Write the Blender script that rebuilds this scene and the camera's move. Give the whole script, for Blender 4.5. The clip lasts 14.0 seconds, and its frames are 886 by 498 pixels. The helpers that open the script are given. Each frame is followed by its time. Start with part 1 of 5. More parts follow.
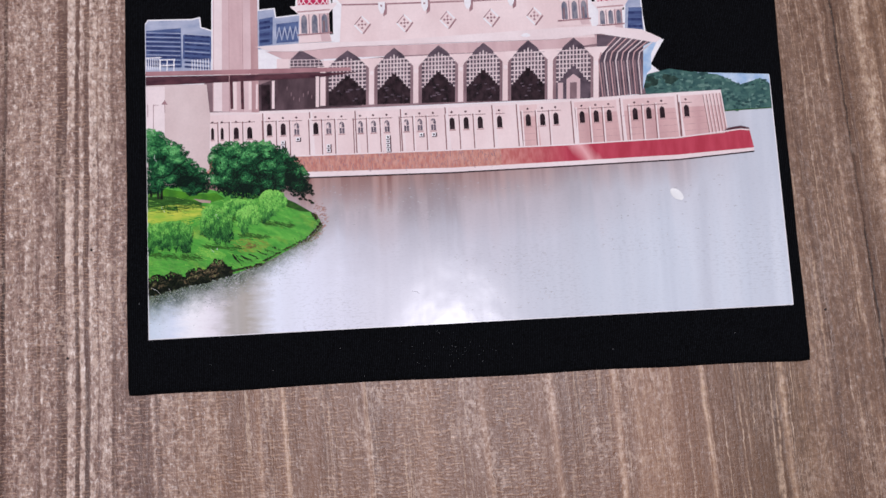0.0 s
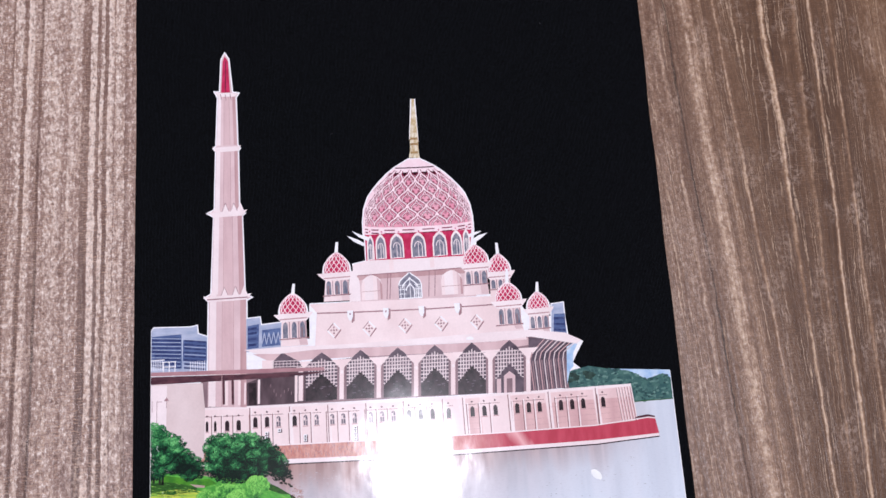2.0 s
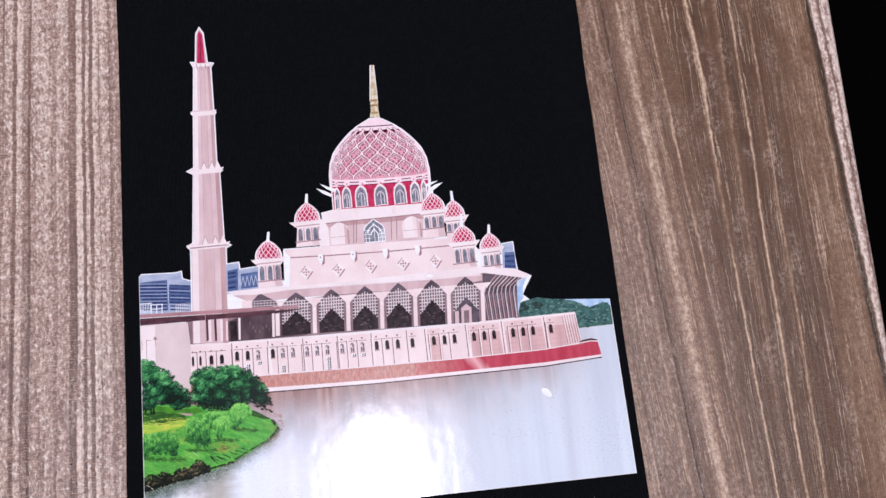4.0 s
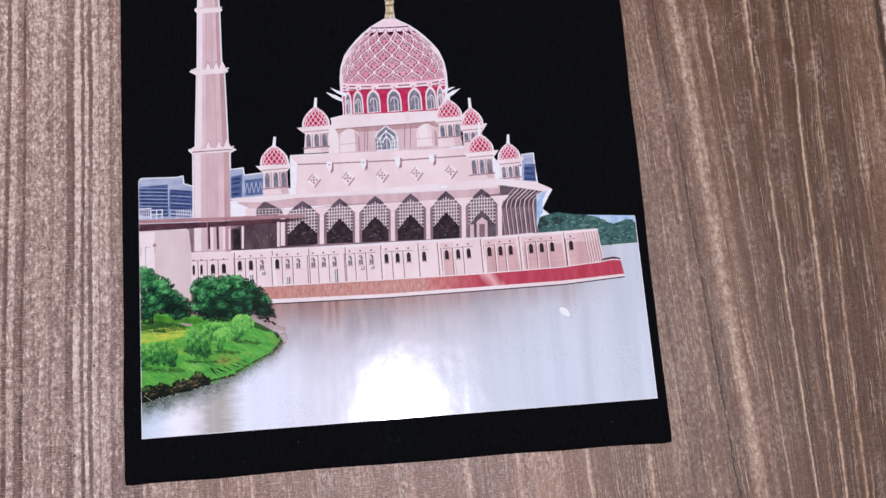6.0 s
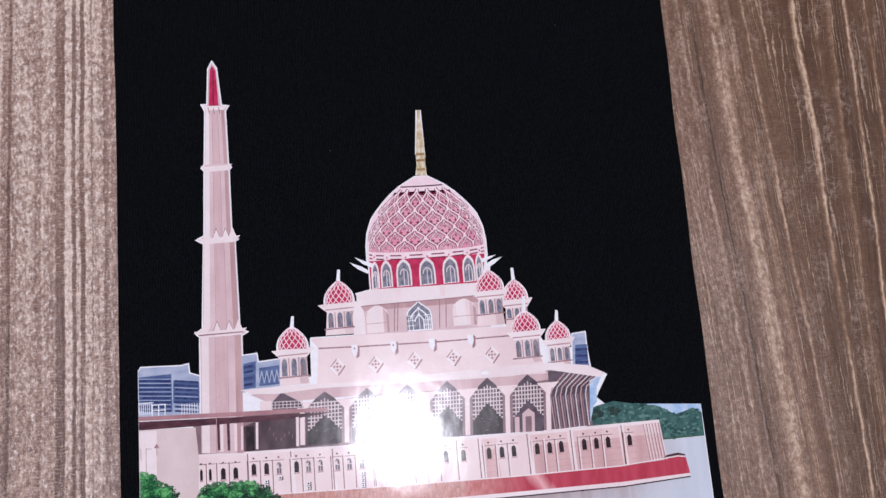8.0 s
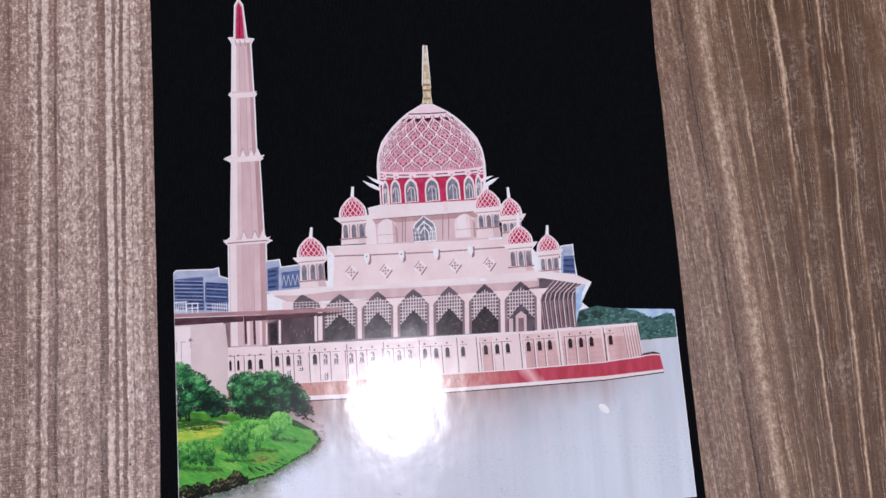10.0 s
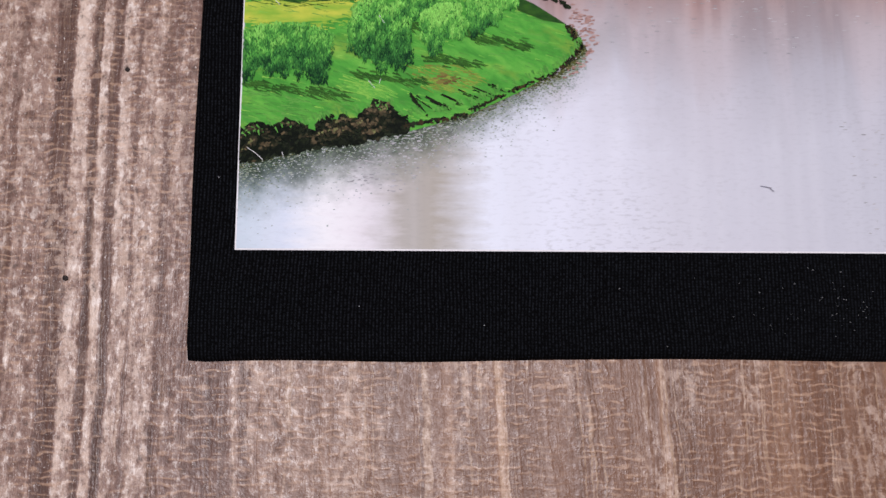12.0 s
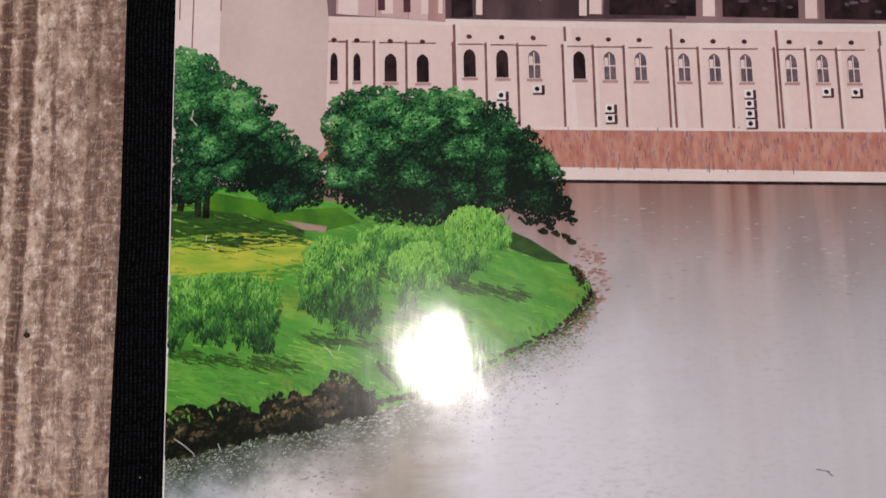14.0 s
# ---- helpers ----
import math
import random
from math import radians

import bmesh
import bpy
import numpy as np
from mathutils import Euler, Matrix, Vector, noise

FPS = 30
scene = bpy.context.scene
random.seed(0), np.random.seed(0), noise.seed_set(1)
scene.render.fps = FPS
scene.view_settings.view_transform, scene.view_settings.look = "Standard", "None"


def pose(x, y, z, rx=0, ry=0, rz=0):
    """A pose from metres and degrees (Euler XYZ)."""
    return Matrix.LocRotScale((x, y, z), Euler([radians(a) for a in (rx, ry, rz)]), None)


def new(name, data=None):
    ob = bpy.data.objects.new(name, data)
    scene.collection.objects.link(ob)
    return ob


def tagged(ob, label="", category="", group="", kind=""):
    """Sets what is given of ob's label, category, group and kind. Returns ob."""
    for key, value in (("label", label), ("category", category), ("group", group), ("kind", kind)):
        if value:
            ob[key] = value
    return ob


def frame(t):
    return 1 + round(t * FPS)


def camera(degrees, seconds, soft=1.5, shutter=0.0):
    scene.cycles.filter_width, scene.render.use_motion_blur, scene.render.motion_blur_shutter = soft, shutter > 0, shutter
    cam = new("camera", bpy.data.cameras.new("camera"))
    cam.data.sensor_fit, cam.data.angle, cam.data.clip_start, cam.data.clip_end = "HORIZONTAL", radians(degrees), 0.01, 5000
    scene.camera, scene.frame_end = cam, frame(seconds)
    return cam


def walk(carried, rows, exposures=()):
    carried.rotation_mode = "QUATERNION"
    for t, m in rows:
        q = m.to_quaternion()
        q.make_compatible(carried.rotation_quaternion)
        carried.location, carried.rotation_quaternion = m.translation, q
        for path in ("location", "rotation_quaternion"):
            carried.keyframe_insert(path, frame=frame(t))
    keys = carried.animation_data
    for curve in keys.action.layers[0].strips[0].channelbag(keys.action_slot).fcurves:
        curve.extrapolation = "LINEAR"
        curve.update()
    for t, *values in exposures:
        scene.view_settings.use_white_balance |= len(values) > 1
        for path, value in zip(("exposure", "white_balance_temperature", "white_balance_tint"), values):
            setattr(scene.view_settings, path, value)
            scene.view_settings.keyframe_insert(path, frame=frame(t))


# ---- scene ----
cam = camera(51.40, 14.0, soft=1.5, shutter=0.15)
# seconds, place in metres, turn in degrees: the phone hovers over the table and looks down
PATH = [
    (0, 0.09485, -0.01613, 0.29961, 7.743, 0.03, -3.139),
    (0.5, 0.09784, -0.00356, 0.31833, 7.92, 0.272, -2.719),
    (1, 0.0999, 0.00707, 0.33804, 8.686, -1.088, -2.814),
    (1.5, 0.10117, 0.01725, 0.3616, 12.219, -1.831, -3.182),
    (2, 0.09994, 0.04246, 0.37426, 13.95, -2.182, -3.925),
    (2.5, 0.10288, 0.0444, 0.39753, 14.6, -1.54, -4.583),
    (3, 0.09915, 0.02931, 0.40849, 14.599, -3.66, -6.317),
    (3.2, 0.09521, 0.01453, 0.40799, 15.685, -4.194, -6.565),
    (5.3, 0.10375, -0.00292, 0.40050, 13.187, -2.924, -5.200),
    (5.5, 0.10143, -0.00382, 0.39621, 12.952, -3.285, -5.316),
    (6, 0.1032, -0.00928, 0.38067, 11.842, -2.544, -4.535),
    (6.5, 0.10093, 0.00222, 0.35976, 10.229, -2.848, -4.276),
    (6.8, 0.09991, 0.02592, 0.34684, 9.411, -2.230, -4.045),
    (7, 0.09989, 0.05317, 0.34455, 8.446, -1.938, -4.059),
    (7.2, 0.09564, 0.07094, 0.34508, 9.214, -2.186, -4.557),
    (8.2, 0.0935, 0.0725, 0.3500, 12.2, -2.900, -4.800),
    (9.3, 0.08989, 0.05719, 0.35521, 12.461, -3.567, -4.943),
    (9.5, 0.0934, 0.05874, 0.36059, 10.216, -3.17, -4.519),
    (10, 0.08474, 0.04149, 0.38501, 10.4, -3.435, -4.296),
    (10.5, 0.07844, 0.01891, 0.37656, 10.52, -3.414, -3.775),
    (11, 0.0565, -0.00622, 0.29859, 10.213, -3.404, -2.884),
    (11.2, 0.04757, -0.01306, 0.26086, 10.177, -3.130, -1.632),
    (11.5, 0.03238, -0.02246, 0.2049, 9.85, -3.805, -0.327),
    (11.7, 0.02982, -0.01877, 0.17071, 9.646, -4.085, 0.085),
    (12, 0.02679, -0.02506, 0.14655, 9.82, -2.564, -0.102),
    (12.5, 0.02862, -0.02349, 0.13226, 9.594, -1.827, -0.113),
    (13, 0.03031, -0.0122, 0.1307, 9.513, -1.675, -0.49),
    (13.5, 0.0283, 0.00256, 0.12717, 10.075, -2.241, -0.968),
    (14, 0.03238, 0.02288, 0.12403, 8.589, -1.975, -1.019),
]
EXPOSURES = [(0.0, -0.1, 6550, 10), (0.5, -0.1, 6500, 10), (1.0, -0.28, 6450, 10), (1.5, -0.05, 6400, 10), (2.5, 0.2, 6250, 10), (6.0, 0.0, 6300, 10), (7.0, -0.1, 6300, 10), (9.5, 0.0, 6250, 10), (10.0, -0.15, 6300, 10), (10.5, -0.05, 6300, 10), (11.0, -0.32, 6400, 10), (11.5, 0.1, 6600, 10), (12.0, -0.02, 6750, 10), (12.5, -0.06, 6750, 10), (13.0, -0.2, 6800, 10), (13.5, -0.2, 7300, 10), (14.0, -0.5, 7700, 10)]
walk(cam, [(t, pose(x, y, z, rx, ry, rz)) for t, x, y, z, rx, ry, rz in PATH], EXPOSURES)

# ---- light: one round lamp added high over the table in place of the phone's flash, faint grey room light ----
world = bpy.data.worlds.new("room_air")
world.use_nodes = True
world.node_tree.nodes["Background"].inputs[0].default_value = (0.9, 0.95, 1.0, 1)
world.node_tree.nodes["Background"].inputs[1].default_value = 0.02
scene.world = world
lamp = bpy.data.lights.new("flash_stand_in", "AREA")
lamp.shape, lamp.size, lamp.energy, lamp.color = "DISK", 0.064, 81.5, (0.925, 0.90, 1.0)
lamp_ob = new("flash_stand_in", lamp)
lamp_ob.matrix_world = pose(0.123, 0.104, 3.0)

MM = 0.001
RND = random.Random(7)


# ---- materials ----
def lin(c):
    return tuple((v / 255 / 12.92 if v < 10.3 else ((v / 255 + 0.055) / 1.055) ** 2.4) for v in c) + (1.0,)


class Nodes:
    """Short hand for a material's node tree."""

    def __init__(self, name):
        self.m = bpy.data.materials.new(name)
        self.m.use_nodes = True
        self.t = self.m.node_tree
        self.b = self.t.nodes["Principled BSDF"]
        self.co = self.add("ShaderNodeTexCoord").outputs["Object"]

    def add(self, kind):
        return self.t.nodes.new(kind)

    def link(self, a, b):
        self.t.links.new(a, b)

    def put(self, socket, v):
        if isinstance(v, bpy.types.NodeSocket):
            self.link(v, socket)
        else:
            socket.default_value = v

    def scaled(self, sx, sy, sz=1.0, rz=0.0, src=None):
        n = self.add("ShaderNodeMapping")
        n.inputs["Scale"].default_value = (sx, sy, sz)
        n.inputs["Rotation"].default_value = (0, 0, radians(rz))
        self.link(src or self.co, n.inputs["Vector"])
        return n.outputs[0]

    def noise(self, vec, scale=1.0, detail=4.0, rough=0.55, dist=0.0):
        n = self.add("ShaderNodeTexNoise")
        self.link(vec, n.inputs["Vector"])
        n.inputs["Scale"].default_value, n.inputs["Detail"].default_value = scale, detail
        n.inputs["Roughness"].default_value, n.inputs["Distortion"].default_value = rough, dist
        return n.outputs["Fac"]

    def wave(self, vec, scale, dist=0.0, axis="X", dscale=1.0):
        n = self.add("ShaderNodeTexWave")
        n.bands_direction = axis
        self.link(vec, n.inputs["Vector"])
        n.inputs["Scale"].default_value, n.inputs["Distortion"].default_value = scale, dist
        n.inputs["Detail Scale"].default_value = dscale
        return n.outputs["Fac"]

    def ramp(self, f, *stops):
        n = self.add("ShaderNodeValToRGB")
        self.link(f, n.inputs[0])
        e = n.color_ramp.elements
        while len(e) < len(stops):
            e.new(0.5)
        for k, (p, c) in zip(e, stops):
            k.position, k.color = p, c
        return n.outputs[0]

    def span(self, f, lo, hi, a=0.0, b=1.0):
        n = self.add("ShaderNodeMapRange")
        for s, v in zip(n.inputs, (f, lo, hi, a, b)):
            self.put(s, v)
        return n.outputs[0]

    def math(self, op, a, b=0.0):
        n = self.add("ShaderNodeMath")
        n.operation = op
        self.put(n.inputs[0], a)
        self.put(n.inputs[1], b)
        return n.outputs[0]

    def mix(self, f, a, b, blend="MIX"):
        n = self.add("ShaderNodeMix")
        n.data_type, n.blend_type = "RGBA", blend
        self.put(n.inputs[0], f)
        self.put(n.inputs[6], a)
        self.put(n.inputs[7], b)
        return n.outputs[2]

    def xyz(self, src=None):
        n = self.add("ShaderNodeSeparateXYZ")
        self.link(src or self.co, n.inputs[0])
        return n.outputs

    def bump(self, h, dist, strength=1.0, under=None):
        n = self.add("ShaderNodeBump")
        n.inputs["Strength"].default_value, n.inputs["Distance"].default_value = strength, dist
        self.link(h, n.inputs["Height"])
        if under:
            self.link(under, n.inputs["Normal"])
        return n.outputs[0]

    def finish(self, colour, rough, normal=None, spec=0.5):
        self.put(self.b.inputs["Base Color"], colour)
        self.put(self.b.inputs["Roughness"], rough)
        self.b.inputs["Specular IOR Level"].default_value = spec
        if normal:
            self.link(normal, self.b.inputs["Normal"])
        return self.m


def gloss_paper(n):
    """The photo paper's gentle waviness and fine brush-like scuffs."""
    n.b.inputs["Coat Weight"].default_value, n.b.inputs["Coat Roughness"].default_value = 0.05, 0.22
    wavy = n.bump(n.noise(n.scaled(60, 40), 1.0, 2.0, 0.45), 0.00018)
    wavy = n.bump(n.noise(n.scaled(150, 110), 1.0, 2.0, 0.5), 0.00003, 1.0, wavy)
    # the sheet's lower rim bows down a little
    x, y, z = n.xyz()
    low = n.math("MAXIMUM", n.math("SUBTRACT", 0.024, y), 0.0)
    rim = n.math("MULTIPLY", n.math("MULTIPLY", low, low), 0.4)
    wavy = n.bump(rim, 1.0, 1.0, wavy)
    return n.bump(n.noise(n.scaled(900, 160), 1.0, 2.0, 0.5), 0.0000032, 1.0, wavy)


def ink(name, c1, c2=None, sx=400.0, sy=400.0, lo=0.38, hi=0.62, detail=4.0, rough=0.08):
    """Printed colour under gloss: two tones that run into each other."""
    n = Nodes(name)
    c2 = c2 or tuple(v * 0.9 for v in c1)
    f = n.noise(n.scaled(sx, sy), 1.0, detail)
    c = n.ramp(f, (lo, lin(c1)), (hi, lin(c2)))
    # print grain and slow unevenness of the tone
    grain = n.span(n.noise(n.scaled(1100, 1100), 1.0, 3.0, 0.7), 0.3, 0.7, 0.93, 1.0)
    slow = n.span(n.noise(n.scaled(130, 170), 1.0, 3.0), 0.3, 0.7, 0.95, 1.0)
    grey = n.add("ShaderNodeCombineColor")
    k = n.math("MULTIPLY", grain, slow)
    for q in grey.inputs[:3]:
        n.link(k, q)
    return n.finish(n.mix(1.0, c, grey.outputs[0], "MULTIPLY"), rough, gloss_paper(n))


def leaf_ink(name, dark, mid, light):
    """Foliage print: every leaf clump has a tone of its own."""
    n = Nodes(name)
    g = n.add("ShaderNodeNewGeometry").outputs["Random Per Island"]
    tone = n.ramp(g, (0.0, lin(dark)), (0.5, lin(mid)), (1.0, lin(light)))
    fine = n.span(n.noise(n.scaled(1500, 1500), 1.0, 2.0), 0.3, 0.7, 0.75, 1.15)
    return n.finish(n.mix(1.0, tone, n.ramp(fine, (0.0, (0.6, 0.6, 0.6, 1)), (1.0, (1, 1, 1, 1))), "MULTIPLY"), 0.085, gloss_paper(n))


# tone of the board across its grain: millimetres, and 0 for dark to 1 for pale
GRAIN_WEST = [(-60, .62), (-56.5, .62), (-55.6, .25), (-54.6, .25), (-54, .72), (-52, .65), (-51, .42), (-49.2, .4), (-48.7, .1), (-48.1, .12), (-47.5, .58), (-40, .62), (-36.4, .46), (-35.9, .64),
              (-31.2, .56), (-30.6, .3), (-27.7, .28), (-27.2, .8), (-25, .72), (-24.5, .25), (-23.5, .22), (-23.1, .78), (-21.9, .68), (-21.4, .24), (-20.2, .26), (-19.7, .76), (-17.5, .68), (-17.1, .3), (-16.7, .66), (-12.8, .62), (-12.5, .34), (-10, .58)]
GRAIN_MID = [(-10, .58), (-1.5, .42), (-.2, .78), (.6, .36), (2, .62), (18, .56), (20, .4), (29.5, .42), (31, .7), (32, .36), (38.5, .42), (39.8, .86), (40.9, .34), (60, .42), (64.4, .42), (65.4, .74), (66.6, .32), (80, .42), (86, .58),
             (89, .38), (102.5, .4), (104, .64), (105.4, .32), (124.3, .42), (126, .7), (127.6, .32), (144.8, .38), (146.4, .82), (148.2, .36), (153, .64), (164, .58), (166, .4)]
GRAIN_EAST = [(166, .4), (174.2, .4), (175.4, .74), (176.8, .36), (199, .4), (201, .7), (202.6, .4), (212, .5), (219, .42), (226, .48), (230, .44), (231, .6), (232, .4), (235.2, .38), (235.8, .04), (236.4, .36), (241, .4), (244.4, .64), (247, .6), (249, .38), (252, .52), (254, .36), (257.6, .36), (258.5, .66), (259.5, .36), (262, .38)]
GRAIN_RIM = [(262, .38), (271.4, .32), (272.5, .84), (273.4, .3), (280, .36), (281, .56), (282, .34), (286.9, .3), (288, .8), (289.1, .3), (296.5, .34), (297.5, .68), (298.6, .3), (310, .34), (318, .44), (330, .48), (331.6, .36), (332.6, .02), (333.8, .06), (335.4, .8), (338, .62), (339, .3), (340.2, .8), (352, .78)]


def wood_material():
    n = Nodes("laminate_wood")
    x, y, z = n.xyz()
    # the grain runs straight at one side, leans over the middle and fans out towards the far rim
    k = n.math("ADD", n.span(x, -0.010, 0.020, 0.0, -0.040), n.math("ADD", n.span(x, 0.255, 0.274, 0.0, 0.050), n.span(x, 0.274, 0.289, 0.0, 0.037)))
    k = n.math("ADD", k, n.span(x, 0.300, 0.322, 0.0, -0.027))
    g = n.math("SUBTRACT", x, n.math("MULTIPLY", k, n.math("SUBTRACT", y, 0.06)))
    # and wanders a little from side to side
    g = n.math("ADD", g, n.math("MULTIPLY", n.math("SUBTRACT", n.noise(n.scaled(30, 14), 1.0, 2.0), 0.5), 0.0028))
    g = n.math("ADD", g, n.math("MULTIPLY", n.math("SUBTRACT", n.noise(n.scaled(300, 160), 1.0, 3.0, 0.65), 0.5), 0.0016))
    run = n.add("ShaderNodeCombineXYZ")
    n.link(g, run.inputs[0]), n.link(y, run.inputs[1])
    v = run.outputs[0]
    tone = None
    for stops, dim in ((GRAIN_WEST, 0.02), (GRAIN_MID, 0.08), (GRAIN_EAST, 0.0), (GRAIN_RIM, 0.0)):
        lo, hi = stops[0][0], stops[-1][0]
        r = n.ramp(n.span(g, lo * MM, hi * MM), *[((p - lo) / (hi - lo), (q - dim,) * 3 + (1,)) for p, q in stops])
        tone = r if tone is None else n.mix(n.math("GREATER_THAN", g, lo * MM), tone, r)
    # beyond the measured field the same kind of bands goes on
    rest = n.span(n.noise(n.scaled(170, 1.2, src=v), 1.0, 3.0, 0.65, 0.4), 0.3, 0.7, 0.15, 0.8)
    tone = n.mix(n.math("LESS_THAN", g, -0.060), tone, rest)
    broad = n.noise(n.scaled(34, 3.0, src=v), 1.0, 3.0, 0.5, 0.5)
    streak = n.noise(n.scaled(420, 5.0, src=v), 1.0, 4.0, 0.7, 0.5)
    hair = n.noise(n.scaled(1300, 16, src=v), 1.0, 3.0, 0.6, 0.3)
    fray = n.noise(n.scaled(160, 24, src=v), 1.0, 3.0, 0.65)
    clump = n.noise(n.scaled(430, 250, src=v), 1.0, 4.0, 0.7)
    grit = n.noise(n.scaled(900, 560, src=v), 1.0, 3.0, 0.72)
    sparkle = n.noise(n.scaled(2300, 1700, src=v), 1.0, 2.0, 0.7)
    contour = n.noise(n.scaled(120, 1.5, src=v), 1.0, 3.0, 0.6, 0.5)
    west = n.span(x, 0.030, -0.004)
    silver = n.math("MAXIMUM", n.math("MAXIMUM", west, n.span(g, 0.3342, 0.3352)), n.math("MULTIPLY", n.math("MULTIPLY", n.span(g, 0.206, 0.216), n.span(g, 0.264, 0.236)), 0.25))
    # bands fade and return along their length
    grey = n.math("MULTIPLY", n.math("SUBTRACT", tone, 0.4), n.math("MULTIPLY", n.span(fray, 0.34, 0.52, 0.5, 1.15), n.math("ADD", n.span(x, -0.01, 0.03, 0.85, 1.5), n.span(x, 0.16, 0.20, 0.0, -0.35))))
    f = n.math("ADD", n.math("ADD", grey, 0.4), n.math("MULTIPLY", n.math("SUBTRACT", broad, 0.5), 0.2))
    f = n.math("ADD", f, n.math("MULTIPLY", n.math("SUBTRACT", streak, 0.5), n.span(silver, 0.0, 1.0, 0.34, 0.3)))
    f = n.math("ADD", f, n.math("MULTIPLY", n.math("SUBTRACT", hair, 0.5), 0.28))
    f = n.math("ADD", f, n.math("MULTIPLY", n.math("SUBTRACT", clump, 0.5), n.math("MULTIPLY", n.span(tone, 0.3, 0.6, 0.3, 1.5), n.span(silver, 0.0, 1.0, 0.6, 1.0))))
    # the silvery side grows paler further up the board
    f = n.math("ADD", f, n.math("MULTIPLY", west, n.span(y, 0.06, 0.26, -0.02, 0.16)))
    warm = n.ramp(f, (0.02, lin((44, 30, 21))), (0.24, lin((82, 57, 41))), (0.42, lin((108, 79, 58))), (0.62, lin((140, 108, 83))), (0.9, lin((200, 170, 141))))
    cool = n.ramp(f, (0.02, lin((50, 35, 30))), (0.24, lin((92, 65, 56))), (0.42, lin((122, 93, 82))), (0.62, lin((157, 128, 115))), (0.9, lin((216, 195, 182))))
    c = n.mix(silver, warm, cool)
    # the middle of the board is a plainer tan
    plain_mid = n.math("MULTIPLY", n.span(x, 0.0, 0.03), n.span(x, 0.20, 0.17))
    c = n.mix(n.math("MULTIPLY", plain_mid, 0.4), c, lin((150, 104, 79)))
    # hair-thin pale growth lines with a dark flank, broken and frayed
    off = n.math("SUBTRACT", n.math("FRACT", n.math("MULTIPLY", contour, 17.0)), 0.5)
    calm = n.span(plain_mid, 0.0, 1.0, 1.0, 0.75)
    strength = n.math("MULTIPLY", n.math("MULTIPLY", n.span(fray, 0.42, 0.54), n.span(silver, 0.0, 1.0, 0.62, 0.2)), calm)
    frayed = n.span(grit, 0.36, 0.56, 0.2, 1.0)
    c = n.mix(n.math("MULTIPLY", n.math("MULTIPLY", n.span(n.math("ABSOLUTE", off), 0.10, 0.03), strength), frayed), c, lin((212, 182, 154)))
    c = n.mix(n.math("MULTIPLY", n.span(n.math("ABSOLUTE", n.math("SUBTRACT", off, 0.16)), 0.08, 0.01), n.math("MULTIPLY", strength, 0.6)), c, lin((60, 40, 29)))
    # short cross ripples pressed into the foil; lit crests and dark troughs painted into the colour too
    tick = n.wave(n.scaled(0.7, 1, src=v), 270.0, 7.0, "Y", 1.4)
    ripple = n.math("ADD", n.math("MULTIPLY", tick, 0.55), n.math("MULTIPLY", n.noise(n.scaled(430, 1300, src=v), 1.0, 2.0, 0.5, 0.5), 0.45))
    dash = n.span(n.noise(n.scaled(480, 620, src=v), 1.0, 3.0, 0.6), 0.44, 0.56)
    where = n.span(n.noise(n.scaled(75, 22, src=v), 1.0, 2.0), 0.36, 0.52)
    press = n.math("MULTIPLY", n.math("MULTIPLY", dash, where), n.span(x, 0.18, 0.12, 0.10, 0.46))
    c = n.mix(n.math("MULTIPLY", n.span(ripple, 0.56, 0.74), press), c, lin((204, 166, 138)))
    c = n.mix(n.math("MULTIPLY", n.span(ripple, 0.40, 0.24), n.math("MULTIPLY", press, 0.4)), c, lin((80, 52, 40)))
    # bright flecks where the board is pale, partly foil glints painted in; dark pores between them
    fleck = n.math("MULTIPLY", n.math("MULTIPLY", n.span(grit, 0.53, 0.64), calm), n.math("MULTIPLY", n.span(f, 0.34, 0.72, 0.05, 0.9), n.span(silver, 0.0, 1.0, 0.22, 1.0)))
    c = n.mix(fleck, c, lin((238, 224, 214)))
    c = n.mix(n.math("MULTIPLY", n.math("MULTIPLY", n.span(grit, 0.46, 0.34), calm), n.math("MULTIPLY", n.span(f, 0.3, 0.7, 0.35, 0.75), n.span(silver, 0.0, 1.0, 0.5, 1.0))), c, lin((64, 45, 37)))
    c = n.mix(n.math("MULTIPLY", n.span(sparkle, 0.64, 0.74), n.span(silver, 0.0, 1.0, 0.22, 0.7)), c, lin((250, 240, 232)))
    # crusty pale patches and speckled lines where the foil has worn
    patch = n.span(n.noise(n.scaled(85, 34, src=v), 1.0, 3.0, 0.6), 0.50, 0.60)
    line = n.span(tone, 0.52, 0.68)
    worn = n.math("MULTIPLY", n.math("MAXIMUM", n.math("MULTIPLY", patch, 0.75), line), n.span(fray, 0.36, 0.50))
    crust = n.math("MULTIPLY", n.span(n.noise(n.scaled(620, 420, src=v), 1.0, 4.0, 0.75), 0.47, 0.58), worn)
    c = n.mix(n.math("MULTIPLY", crust, n.span(x, 0.16, 0.20, 0.55, 0.28)), c, lin((222, 196, 178)))
    nb = n.bump(streak, 0.0004, 0.5)
    nb = n.bump(n.math("MULTIPLY", ripple, press), 0.00010, 0.8, nb)
    nb = n.bump(grit, 0.00014, 0.9, nb)
    return n.finish(c, n.span(grit, 0.35, 0.65, 0.46, 0.32), nb, 0.34)


